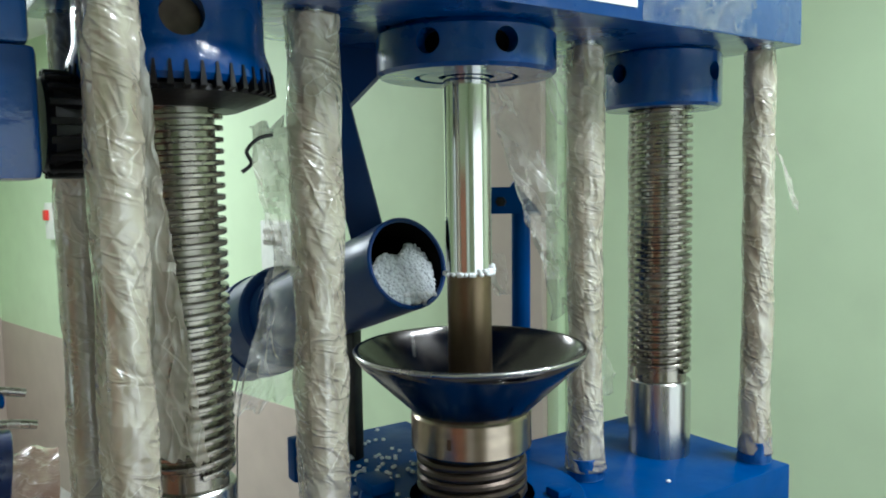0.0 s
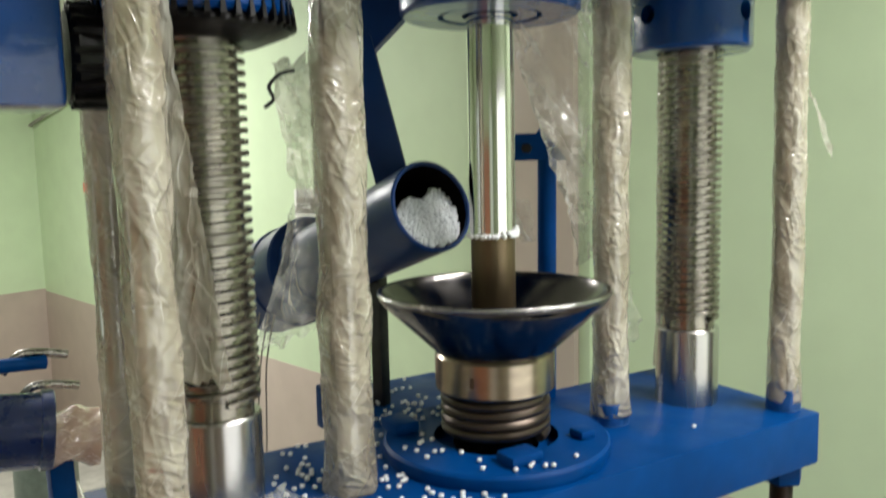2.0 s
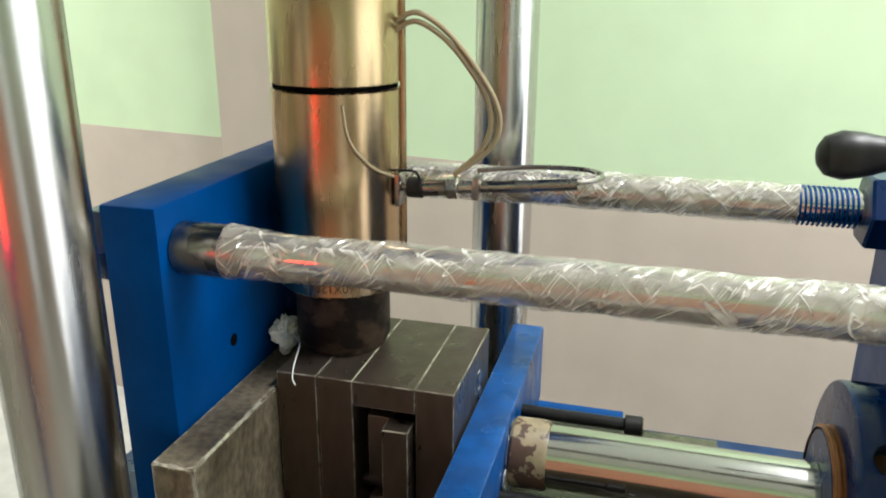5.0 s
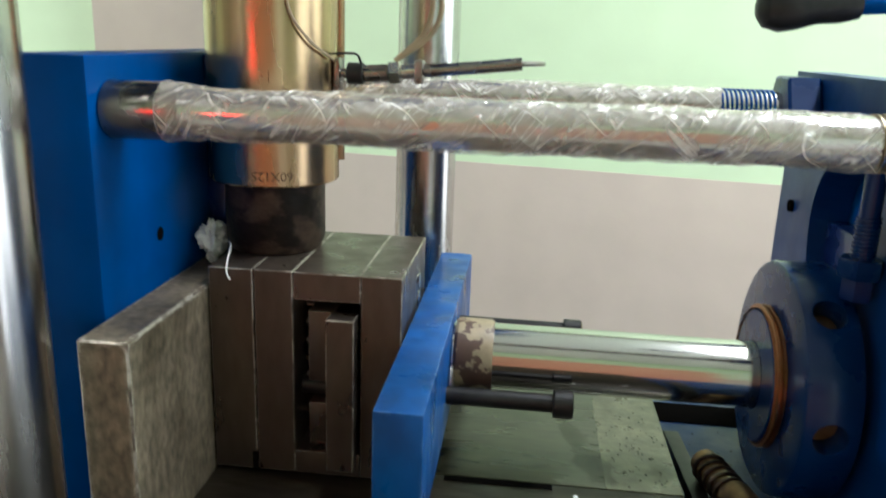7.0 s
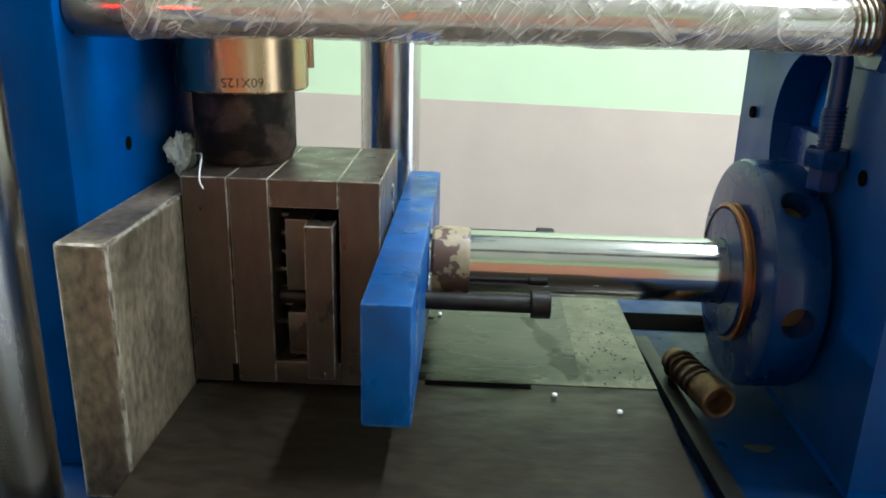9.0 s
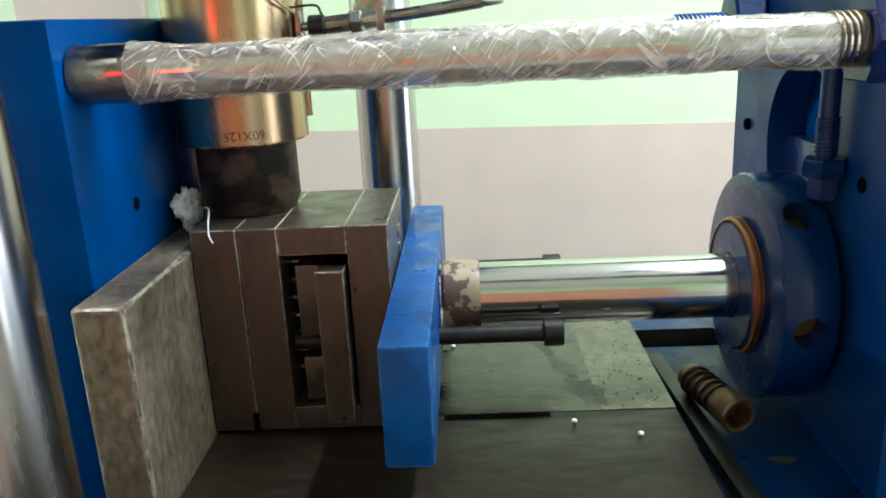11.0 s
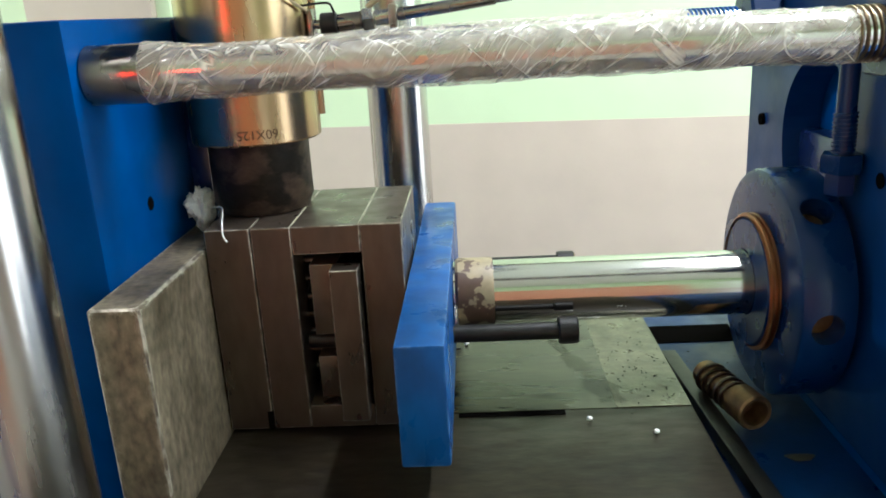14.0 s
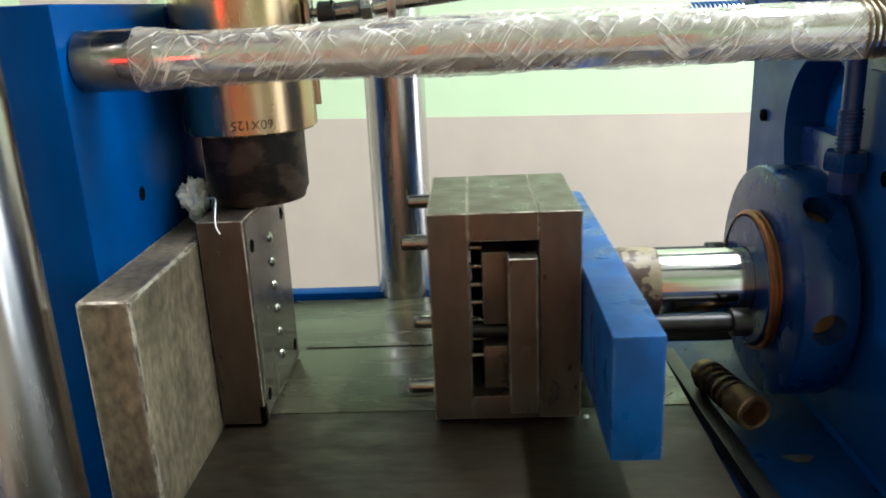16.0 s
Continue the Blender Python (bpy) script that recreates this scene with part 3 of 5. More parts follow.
def wall_fittings():
    m = Matrix.Translation(wall_point(-2.1, 1.55)) @ pose(0, 0, 0, 0, 0, -8.5)
    sb = thing("switch_box", "beige circuit breaker box with a row of switches", "switch box", m)
    part("case", box(-0.14, 0.1, -0.075, 0.0, -0.12, 0.16, 0.008), PLASTIC, sb)
    part("window", box(-0.115, 0.02, -0.079, -0.0745, 0.05, 0.12, 0.002), GREY_CABLE, sb, "dark switch opening")
    for i in range(4):
        part("toggle", box(-0.108 + i * 0.032, -0.084 + i * 0.032, -0.09, -0.078, 0.072, 0.1, 0.003), CERAMIC, sb, "white toggle")
    m = Matrix.Translation(wall_point(-4.72, 1.66)) @ pose(0, 0, 0, 0, 0, -8.5)
    so = thing("power_socket", "white wall socket with a red switch", "wall socket", m)
    part("case", box(-0.1, 0.14, -0.06, 0.0, -0.13, 0.12, 0.012), PLASTIC, so)
    part("switch", box(-0.07, -0.02, -0.085, -0.055, 0.0, 0.07, 0.006), RED, so, "red switch")
    ca = part("wall_cable", pipe([wall_point(-4.66, 2.9, 0.02), wall_point(-4.6, 2.3, 0.03), wall_point(-4.64, 1.9, 0.03), wall_point(-4.68, 1.72, 0.04)], 0.012), GREY_CABLE)
    tagged(ca, "grey cable running down the wall to the socket", "cable")
    ca = part("wall_cable", pipe([wall_point(-6.2, 2.15, 0.02), wall_point(-5.2, 2.3, 0.03), wall_point(-4.3, 2.42, 0.02)], 0.014), GREY_CABLE)
    tagged(ca, "grey cable strung along the wall", "cable")


wall_fittings()


# ---------------------------------------------------------------- injection head
HEAD = pose(0, 0, 0, 0, 0, -22)
PT = 1.5        # top of the lower head plate


def hole_cut(a, r, z, rad):
    p = Vector((math.cos(a), math.sin(a), 0))
    return rod(p * (r - 0.02) + Vector((0, 0, z)), p * (r + 0.01) + Vector((0, 0, z)), rad, 24, 0.0)


def hole_floor(a, r, z, rad):
    p = Vector((math.cos(a), math.sin(a), 0))
    return rod(p * (r - 0.024) + Vector((0, 0, z)), p * (r - 0.0185) + Vector((0, 0, z)), rad, 20, 0.0004)


def head_plates():
    lo = thing("lower_head_plate", "thick blue enamelled steel plate carrying the injection barrel", "machine plate", HEAD)
    part("slab", box(-0.134, 0.134, -0.413, 0.4, 1.434, PT, 0.003), BLUE, lo)
    part("hopper_bracket", box(-0.34, -0.134, -0.068, 0.12, 1.455, 1.492, 0.003), BLUE, lo, "blue bracket behind the plate")
    part("bracket_lip", box(-0.35, -0.325, -0.075, -0.02, 1.44, 1.502, 0.003), BLUE, lo)
    co = part("collar", lathe([(0.07, PT), (0.126, PT), (0.127, PT + 0.002), (0.127, PT + 0.013), (0.124, PT + 0.016), (0.07, PT + 0.016)], 64, False), BLUE, lo, "raised round blue collar")
    part("lug", box(0.055, 0.077, 0.06, 0.08, PT + 0.016, PT + 0.026, 0.003), BLUE, co)
    part("lug", box(0.07, 0.1, -0.05, -0.01, PT + 0.016, PT + 0.028, 0.004), BLUE, co)
    part("lug", box(-0.09, -0.05, -0.1, -0.07, PT + 0.016, PT + 0.03, 0.003), BLUE, co)
    rp = thing("rating_plate", "thin silver rating plate with dark printed lines on the plate end", "rating plate", HEAD)
    part("sheet", box(-0.145, 0.075, -0.4162, -0.4145, 1.437, 1.508, 0.0006), MOULD_LIGHT, rp)
    for z0, u0, u1 in ((1.492, -0.12, 0.05), (1.478, -0.12, -0.02), (1.478, 0.0, 0.05), (1.464, -0.12, 0.03), (1.45, -0.12, -0.05)):
        part("printed_bar", box(u0, u1, -0.4166, -0.4161, z0 - 0.003, z0 + 0.003, 0), INK, rp, "dark printed bar")
    up = thing("upper_head_plate", "thick blue enamelled steel top plate with scuffed wrinkled paint", "machine plate", HEAD)
    part("slab", box(-0.138, 0.138, -0.405, 0.4, 2.02, 2.12, 0.003), BLUE_GLOSS, up)
    part("sticker", box(0.138, 0.1392, -0.27, 0.112, 2.033, 2.115, 0.0), PAPER, up, "white paper label")


head_plates()


def lock_nuts():
    n = thing("centre_lock_nut", "round blue enamelled lock nut with radial spanner holes", "lock nut", HEAD)
    ring = part("ring", ring_solid([(0.03, 1.974), (0.05, 1.974), (0.05, 1.979), (0.056, 1.979), (0.056, 1.973), (0.092, 1.973), (0.096, 1.977), (0.096, 2.014), (0.09, 2.0195), (0.03, 2.0195)], 72), BLUE_GLOSS, n)
    drilled(ring, [hole_cut(a, 0.096, 1.998, 0.0125) for a in (-0.2, -1.02, 0.7, 2.2, 3.4)])
    # hole floors are near-black, so the shade in them is coloured in
    for a in (-0.2, -1.02, 0.7, 2.2, 3.4):
        part("spanner_hole", hole_floor(a, 0.096, 1.998, 0.012), GAP_SHADE, n, "dark round spanner hole")
    n = thing("column_lock_nut", "round blue enamelled lock nut on a threaded column", "lock nut", HEAD @ pose(0, 0.31, 0))
    ring = part("ring", ring_solid([(0.042, 1.951), (0.071, 1.951), (0.075, 1.955), (0.075, 2.017), (0.073, 2.0195), (0.042, 2.0195)], 64), BLUE_GLOSS, n)
    drilled(ring, [hole_cut(a, 0.075, 1.993, 0.0115) for a in (0.15, -1.6, 1.8)])
    for a in (0.15, -1.6, 1.8):
        part("spanner_hole", hole_floor(a, 0.075, 1.993, 0.011), GAP_SHADE, n, "dark round spanner hole")
    g = thing("bevel_gear_nut", "blue enamelled gear nut with a dark toothed rim", "gear nut", HEAD @ pose(0, -0.31, 0))
    hub = part("hub", ring_solid([(0.045, 1.944), (0.08, 1.944), (0.0838, 1.949), (0.0828, 1.962), (0.079, 1.972), (0.0775, 1.98), (0.0775, 2.1), (0.045, 2.1)], 72), BLUE_GLOSS, g)
    drilled(hub, [hole_cut(a, 0.0775, 1.994, 0.0172) for a in (-0.15, 1.9, 3.9)])
    for a in (-0.15, 1.9, 3.9):
        part("spanner_hole", hole_floor(a, 0.0775, 1.994, 0.0168), SPRING, g, "greasy steel spanner hole")
    bm = lathe([(0.034, 1.928), (0.055, 1.926), (0.081, 1.936), (0.079, 1.941), (0.07, 1.943), (0.034, 1.943)], 64, False)
    part("rim", bm, GREASE, g, "dark greasy bevel rim")
    tooth = bmesh.new()
    v = [tooth.verts.new(p) for p in ((0.06, -0.0016, 1.929), (0.06, 0.0016, 1.929), (0.0866, -0.0026, 1.939), (0.0866, 0.0026, 1.939), (0.0842, -0.0009, 1.958), (0.0842, 0.0009, 1.958), (0.066, -0.002, 1.95), (0.066, 0.002, 1.95))]
    for q in ((0, 1, 3, 2), (2, 3, 5, 4), (4, 5, 7, 6), (6, 7, 1, 0), (0, 2, 4, 6), (1, 7, 5, 3)):
        tooth.faces.new([v[i] for i in q])
    first = part("tooth", tooth, [GREASE], g)
    for i in range(1, 44):
        t = new("tooth", first.data)
        t.parent = g
        t.matrix_basis = pose(0, 0, 0, 0, 0, i * 360 / 44)
    p = thing("bevel_pinion", "dark greasy pinion with a blue enamelled hub", "pinion", HEAD)
    m = along((0.0, -0.378, 1.912), (0.0, -0.5, 1.912))
    part("gear", moved(lathe([(0.016, 0), (0.031, 0.002), (0.041, 0.03), (0.036, 0.036), (0.016, 0.036)], 40), m), GREASE, p)
    cog = part("tooth", box(0.028, 0.043, -0.0028, 0.0028, 0.0, 0.034, 0.001), GREASE, p)
    cog.matrix_basis = m
    for i in range(1, 18):
        t = new("tooth", cog.data)
        t.parent = p
        t.matrix_basis = m @ pose(0, 0, 0, 0, 0, i * 20)
    part("hub", box(-0.05, 0.05, -0.56, -0.42, 1.868, 1.966, 0.006), BLUE_GLOSS, p, "blue hub block")
    part("bearing_block", box(-0.045, 0.05, -0.6, -0.424, 1.9665, 2.12, 0.006), BLUE_WORN, p)


lock_nuts()


def column(v, low):
    c = thing("threaded_column", "polished steel column with a coarse square thread above", "column", HEAD @ pose(0, v, 0), "steel columns")
    part("shaft", lathe([(0.039, low), (0.04, low + 0.001), (0.04, 1.597), (0.0385, 1.599)], 64), CHROME, c)
    part("neck", lathe([(0.034, 1.599), (0.0335, 1.615)], 48, False), THREAD, c)
    part("thread", screw_thread(0.0402, 0.0332, 1.606, 2.03, 0.0099, 64), THREAD, c, "greasy square-cut steel thread")


column(0.31, 0.55)
column(-0.31, 0.3)


def tie_rods():
    for k, (u, v, r, lump) in enumerate(((0.1, -0.38, 0.0195, 0.0034), (-0.1, -0.376, 0.0172, 0.0027), (0.012, -0.185, 0.0245, 0.0038), (0.012, 0.163, 0.021, 0.0026), (0.098, 0.378, 0.0187, 0.0024), (-0.1, 0.385, 0.0187, 0.002))):
        t = thing("wrapped_tie_rod", "steel tie rod wound in wrinkled yellowish packing film", "tie rod", HEAD @ pose(u, v, 0), "upright tie rods")
        part("rod", rod((0, 0, 1.436), (0, 0, 2.1), 0.016, 32), CHROME, t)
        part("film", wrapped((0, 0, PT + (0.001 if k < 3 else 0.012)), (0, 0, 2.017), r, k + 1, lump, flare0=0.003), FILM, t, "wrinkled packing film", angle=180)
        if k in (3, 4):
            part("paint_smear", wrapped((0, 0, PT + 0.0005), (0, 0, PT + 0.028), r + 0.0015, k + 20, 0.003), BLUE_WORN, t, "blue paint rubbed on the film")
        nt = part("hex_nut", hexagon(0.026, 1.405, 1.434), BLUE if k in (0, 4) else BLACK, t, "hexagon nut under the plate")
        part("stud", rod((0, 0, 1.368), (0, 0, 1.406), 0.0118, 24), SPRING, nt, "rusty dark stud end")
        part("stud_thread", screw_thread(0.0142, 0.0116, 1.37, 1.404, 0.0038, 24), SPRING, nt)


tie_rods()


def loose_film():
    def hang(name_label, bm, mat=FILM_LOOSE):
        tagged(part("loose_film", bm, mat), name_label, "packing film")
    hang("loose translucent packing film hanging beside a column", sheet(U(0.1, -0.374, 1.97), U(0.012, 0.014, 0), U(-0.012, 0.012, -0.315), 18, 50, 0.006, 3.1, 2.5, 0.05), FILM_LOOSE)
    hang("crumpled translucent packing film puffed out from a tie rod", sheet(U(0.0, -0.185, 1.92), U(-0.02, -0.05, 0), U(0.02, 0.0, -0.14), 16, 26, 0.02, 5.2, 0.8, 0.15))
    hang("torn translucent packing film hanging below a tie rod", sheet(U(0.005, -0.2, 1.79), U(-0.012, -0.03, -0.012), U(-0.0, -0.005, -0.125), 16, 26, 0.012, 7.7, 2.2, 0.2), FILM_CLEAR)
    hang("clear packing film stretched behind the tie rod", sheet(U(0.005, 0.15, 2.0), U(-0.045, -0.105, 0), U(0.0, 0.055, -0.3), 22, 40, 0.02, 9.4, 0.6, 0.1), FILM_CLEAR)
    hang("bulging clear packing film low on a tie rod", sheet(U(0.012, 0.18, 1.68), U(0.0, 0.032, 0.0), U(0.0, 0.004, -0.085), 12, 18, 0.016, 12.0, 0.6, 0.2), FILM_CLEAR)
    hang("loose end of clear film hanging from a tie rod", sheet(U(0.1, 0.39, 1.95), U(-0.003, 0.012, -0.004), U(0.006, 0.05, -0.125), 12, 26, 0.006, 14.3, 2.2, 0.1), FILM_LOOSE)
    hang("crumpled clear packing film lying on the plate", sheet(U(0.09, -0.37, PT + 0.012), U(0.03, 0.13, 0.006), U(-0.075, 0.02, 0.0), 26, 18, 0.011, 16.0, 0.8, 0.12), FILM_CLEAR)
    hang("thin wrinkled clear film clinging to the top plate", sheet(U(0.1395, 0.12, 2.1), U(0.0, 0.19, 0), U(0, 0, -0.078), 40, 18, 0.0012, 23.0, 1.0, 0.02, 0.0004), FILM_CLING)
    tagged(part("film_tail", pipe([U(0.0, -0.222, 1.908), U(0.0, -0.236, 1.904), U(-0.005, -0.245, 1.893), U(-0.005, -0.241, 1.882), U(-0.005, -0.25, 1.874)], 0.0018, 6), BLACK), "dark twisted tail of packing film", "packing film")


loose_film()


def plunger():
    p = thing("plunger", "polished chrome injection plunger with a dark oiled lower end", "plunger", pose(0, 0, 1.762))
    part("chrome_shaft", lathe([(0.024, 0.0), (0.0252, 0.001), (0.0252, 0.32)], 64), MIRROR, p)
    part("oiled_end", lathe([(0.023, -0.2), (0.0243, -0.198), (0.0243, -0.0005), (0.02, 0.0)], 64), BROWN_STEEL, p, "dark brown oiled steel end")
    return p


def pellet_mesh(name="pellet", r=0.0032):
    bm = bmesh.new()
    bmesh.ops.create_icosphere(bm, subdivisions=1, radius=r)
    bmesh.ops.transform(bm, matrix=Matrix.Diagonal((1, 1, 0.75, 1)), verts=bm.verts)
    for f in bm.faces:
        f.smooth = True
    mesh = bpy.data.meshes.new(name)
    bm.to_mesh(mesh)
    bm.free()
    mesh.materials.append(PELLET)
    return mesh


PLUNGER = plunger()
PELLET_DATA = pellet_mesh()


def pellets_on_step():
    rng = random.Random(4)
    for i in range(34):
        a = rng.uniform(-1.5, 0.75) if i < 26 else rng.uniform(-3.2, -1.4)
        q = new("clinging_pellet", PELLET_DATA)
        q.parent = PLUNGER
        high = rng.choice((0, 0, 0.0035, 0.007)) if a > -1.1 else 0
        q.matrix_basis = pose(0.0268 * math.cos(a), 0.0268 * math.sin(a), 0.0005 + high, rng.uniform(0, 180), rng.uniform(0, 180), 0)


pellets_on_step()


def funnel():
    f = thing("feed_funnel", "polished dark steel feed funnel with a rolled rim", "funnel", pose(0, 0, 0))
    part("cone", lathe([(0.064, 1.611), (0.067, 1.615), (0.123, 1.668), (0.127, 1.674), (0.128, 1.678), (0.1265, 1.682), (0.1235, 1.681), (0.119, 1.672), (0.06, 1.617), (0.029, 1.608)], 96, False), FUNNEL, f)
    part("rolled_rim", moved(lathe([(0.1265 + 0.0026 * math.cos(a), 0.0026 * math.sin(a)) for a in [k * math.pi / 6 for k in range(13)]], 96, False), pose(0, 0, 1.679)), CHROME, f, "bright rolled rim")
    r = thing("barrel_ring", "turned brass-coloured barrel ring under the funnel", "ring", pose(0, 0, 0))
    part("ring", lathe([(0.03, 1.5705), (0.0645, 1.5705), (0.0668, 1.5735), (0.0668, 1.609), (0.0645, 1.612), (0.03, 1.612)], 72, False), RING_STEEL, r)
    mk = moved(box(-0.0022, 0.0022, -0.0674, -0.0664, -0.005, 0.006, 0), pose(0, 0, 1.59, 0, 0, 12))
    part("stamp", mk, INK, r, "small dark stamped mark")
    s = thing("barrel_spring", "dark oily coil spring round the barrel neck", "spring", pose(0, 0, 0))
    pts = []
    for i in range(4 * 16 + 1):
        a = 2 * math.pi * i / 16
        pts.append((0.056 * math.cos(a), 0.056 * math.sin(a), 1.5215 + 0.0108 * i / 16))
    part("coil", pipe(pts, 0.0058, 10, smooth_steps=2), SPRING, s)
    # neck in the same near-black: shade behind the coils is in its colour
    part("core", lathe([(0.048, 1.505), (0.048, 1.572)], 48, False), GAP_SHADE, s, "dark barrel neck")


funnel()


def hopper():
    h = thing("feed_tube", "dark blue feed tube heaped with white plastic pellets", "feed tube")
    mouth, back = Vector((-0.079, -0.004, 1.771)), Vector((-0.435, 0.106, 1.65))
    m = along(back, mouth)
    n = (mouth - back).length
    part("tube", moved(lathe([(0.0545, 0.03), (0.0545, n - 0.002), (0.053, n), (0.0505, n), (0.0495, n - 0.002), (0.0495, 0.032)], 72, False), m), BLUE_PLATEN, h)
    part("drum", moved(lathe([(0.0, -0.09), (0.07, -0.09), (0.075, -0.085), (0.075, 0.075), (0.072, 0.078), (0.06, 0.079), (0.058, 0.1), (0.0545, 0.102)], 56, False), m), BLUE_PLATEN, h, "dark blue vibrator drum")
    part("drum_band", moved(lathe([(0.0752, -0.02), (0.078, -0.018), (0.078, 0.008), (0.0752, 0.01)], 56, False), m), BLUE_PLATEN, h, "raised clamp band")
    part("stand", box(-0.235, -0.217, 0.055, 0.073, PT - 0.008, 1.69, 0.003), BLACK, h, "black stand")
    # near-black lining puts the shade inside the tube into colour
    part("inner_wall", moved(lathe([(0.0494, 0.04), (0.0494, n - 0.004)], 48, False), m), GAP_SHADE, h)
    # heap of pellets inside the tube, sloping to the lower lip
    rng = random.Random(9)
    bm = bmesh.new()
    base = bmesh.new()
    bmesh.ops.create_icosphere(base, subdivisions=1, radius=0.0032)
    tmp = bpy.data.meshes.new("tmp")
    base.to_mesh(tmp)
    base.free()
    axis = (mouth - back).normalized()
    side = axis.cross(Vector((0, 0, 1))).normalized()
    up = side.cross(axis).normalized()
    count = 0
    while count < 1700:
        s, w = rng.uniform(-0.047, 0.047), rng.uniform(-0.047, 0.047)
        if s * s + w * w > 0.047 ** 2 or w > 0.017 - 0.3 * s + 0.004 * math.sin(s * 160):
            continue
        q = 0.001 + (w + 0.047) * 0.42 + 0.012 * max(0.0, s / 0.047) + 0.007 * rng.random()
        p = mouth - axis * q + side * s + up * w
        start = len(bm.verts)
        bm.from_mesh(tmp)
        bm.verts.ensure_lookup_table()
        spin = Matrix.Translation(p) @ Euler((rng.random() * 3, rng.random() * 3, 0)).to_matrix().to_4x4() @ Matrix.Diagonal((1, 1, 0.75, 1))
        for vert in bm.verts[start:]:
            vert.co = spin @ vert.co
        count += 1
    tagged(part("pellet_heap", bm, PELLET_HEAP, None, angle=180), "heap of white plastic pellets filling the feed tube", "pellets", kind="stuff")
    # mounting arms
    a = thing("hopper_arm", "dark blue bent steel arm hanging from the top plate", "arm")
    part("arm_bar", moved(box(-0.021, 0.021, -0.008, 0.008, 0, 0.185, 0.002), Matrix.Translation((-0.166, 0.031, 1.793)) @ Matrix(((0.829, 0.559, 0, 0), (0.559, -0.829, 0, 0), (0, 0, 1, 0), (0, 0, 0, 1))) @ pose(0, 0, 0, 0, -13.5, 0)), BLUE_PLATEN, a)
    gus = bmesh.new()
    shape = ((-0.06, -0.035), (0.0, -0.035), (0.058, 0.022), (0.058, 0.09), (-0.06, 0.09))
    vs = [[gus.verts.new((x, y, z)) for x, z in shape] for y in (-0.014, 0.014)]
    gus.faces.new(vs[0])
    gus.faces.new(vs[1][::-1])
    for k in range(5):
        gus.faces.new((vs[0][k], vs[1][k], vs[1][(k + 1) % 5], vs[0][(k + 1) % 5]))
    part("gusset", moved(gus, Matrix.Translation((-0.19, 0.026, 1.99)) @ pose(0, 0, 0, 0, 0, 34)), BLUE_PLATEN, a, "dark blue gusset plate", smooth=False)
    b = thing("sensor_bracket", "blue steel hook bracket with a bolt behind the plunger", "bracket")
    part("upright", rod((-0.043, 0.195, PT), (-0.043, 0.2, 1.835), 0.0125, 24), BLUE, b)
    cap = bmesh.new()
    shape = ((-0.034, 0.019), (-0.004, 0.019), (0.001, 0.026), (0.037, -0.016), (-0.034, -0.016))
    vs = [[cap.verts.new((x, y, z)) for x, z in shape] for y in (-0.013, 0.013)]
    cap.faces.new(vs[0])
    cap.faces.new(vs[1][::-1])
    for k in range(5):
        cap.faces.new((vs[0][k], vs[1][k], vs[1][(k + 1) % 5], vs[0][(k + 1) % 5]))
    part("cap", moved(cap, Matrix.Translation((-0.052, 0.194, 1.836)) @ pose(0, 0, 0, 0, 0, 32)), BLUE, b, smooth=False)
    part("bolt", rod((-0.064, 0.19, 1.836), (-0.056, 0.168, 1.836), 0.007, 6), BLACK, b, "dark hexagon bolt")
    tagged(part("film_scrap", sheet((-0.075, 0.14, 1.77), (0.028, 0.018, 0), (0.02, 0.012, -0.055), 8, 12, 0.008, 21.0, 0.5, 0.2), FILM_CLEAR), "scrap of clear film behind the plunger", "packing film")
    tagged(part("flexible_conduit", pipe([(-0.2, 0.08, 1.63), (-0.14, 0.1, 1.615), (-0.08, 0.075, 1.6), (-0.045, 0.06, 1.585)], 0.008, 10), STEEL), "braided grey conduit behind the barrel ring", "conduit")
    for k, dx in enumerate((0.0, 0.018, 0.03)):
        tagged(part("thin_wire", pipe([(-0.37 + dx, -0.02, 1.62), (-0.385 + dx, -0.025, 1.55), (-0.4 + dx * 1.5, -0.03, 1.46), (-0.43 + dx * 2, -0.03, 1.25)], 0.0013, 6), GREY_CABLE), "thin grey wire hanging behind the plate", "wire")


hopper()


def spilled_pellets():
    rng = random.Random(12)
    spots = [(0.085, 0.228), (0.01, 0.128)]
    while len(spots) < 210:
        if rng.random() < 0.2:
            u, v = rng.gauss(0.115, 0.02), rng.gauss(-0.12, 0.06)
        elif rng.random() < 0.55:
            u, v = rng.gauss(-0.0, 0.075), rng.gauss(-0.165, 0.06)
        else:
            u, v = rng.gauss(-0.15, 0.075), rng.gauss(-0.03, 0.042)
        if not -0.31 < u < 0.125 or not -0.3 < v < 0.06 or (u < -0.125 and v < -0.09) or math.hypot(u, v) < 0.072 or math.hypot(u - 0.012, v + 0.185) < 0.032 or math.hypot(u, v + 0.31) < 0.043:
            continue
        if 0.12 < math.hypot(u, v) < 0.13 or -0.139 < u < -0.128:
            continue
        spots.append((u, v))
    for u, v in spots:
        high = PT + 0.016 if math.hypot(u, v) < 0.127 else (PT if u > -0.134 else PT - 0.003)
        q = new("spilled_pellet", PELLET_DATA)
        tagged(q, "white plastic pellet spilled on the blue plate", "pellet", "spilled pellets")
        q.matrix_basis = Matrix.Translation(U(u, v, high + 0.0023)) @ pose(0, 0, 0, 0, 0, rng.uniform(0, 180))
    for x, y in ((0.319, -0.09), (0.378, -0.118), (0.197, 0.102)):
        q = new("spilled_pellet", PELLET_DATA)
        tagged(q, "white plastic pellet dropped on the machine table", "pellet", "dropped pellets")
        q.matrix_basis = pose(x, y, 0.7523)


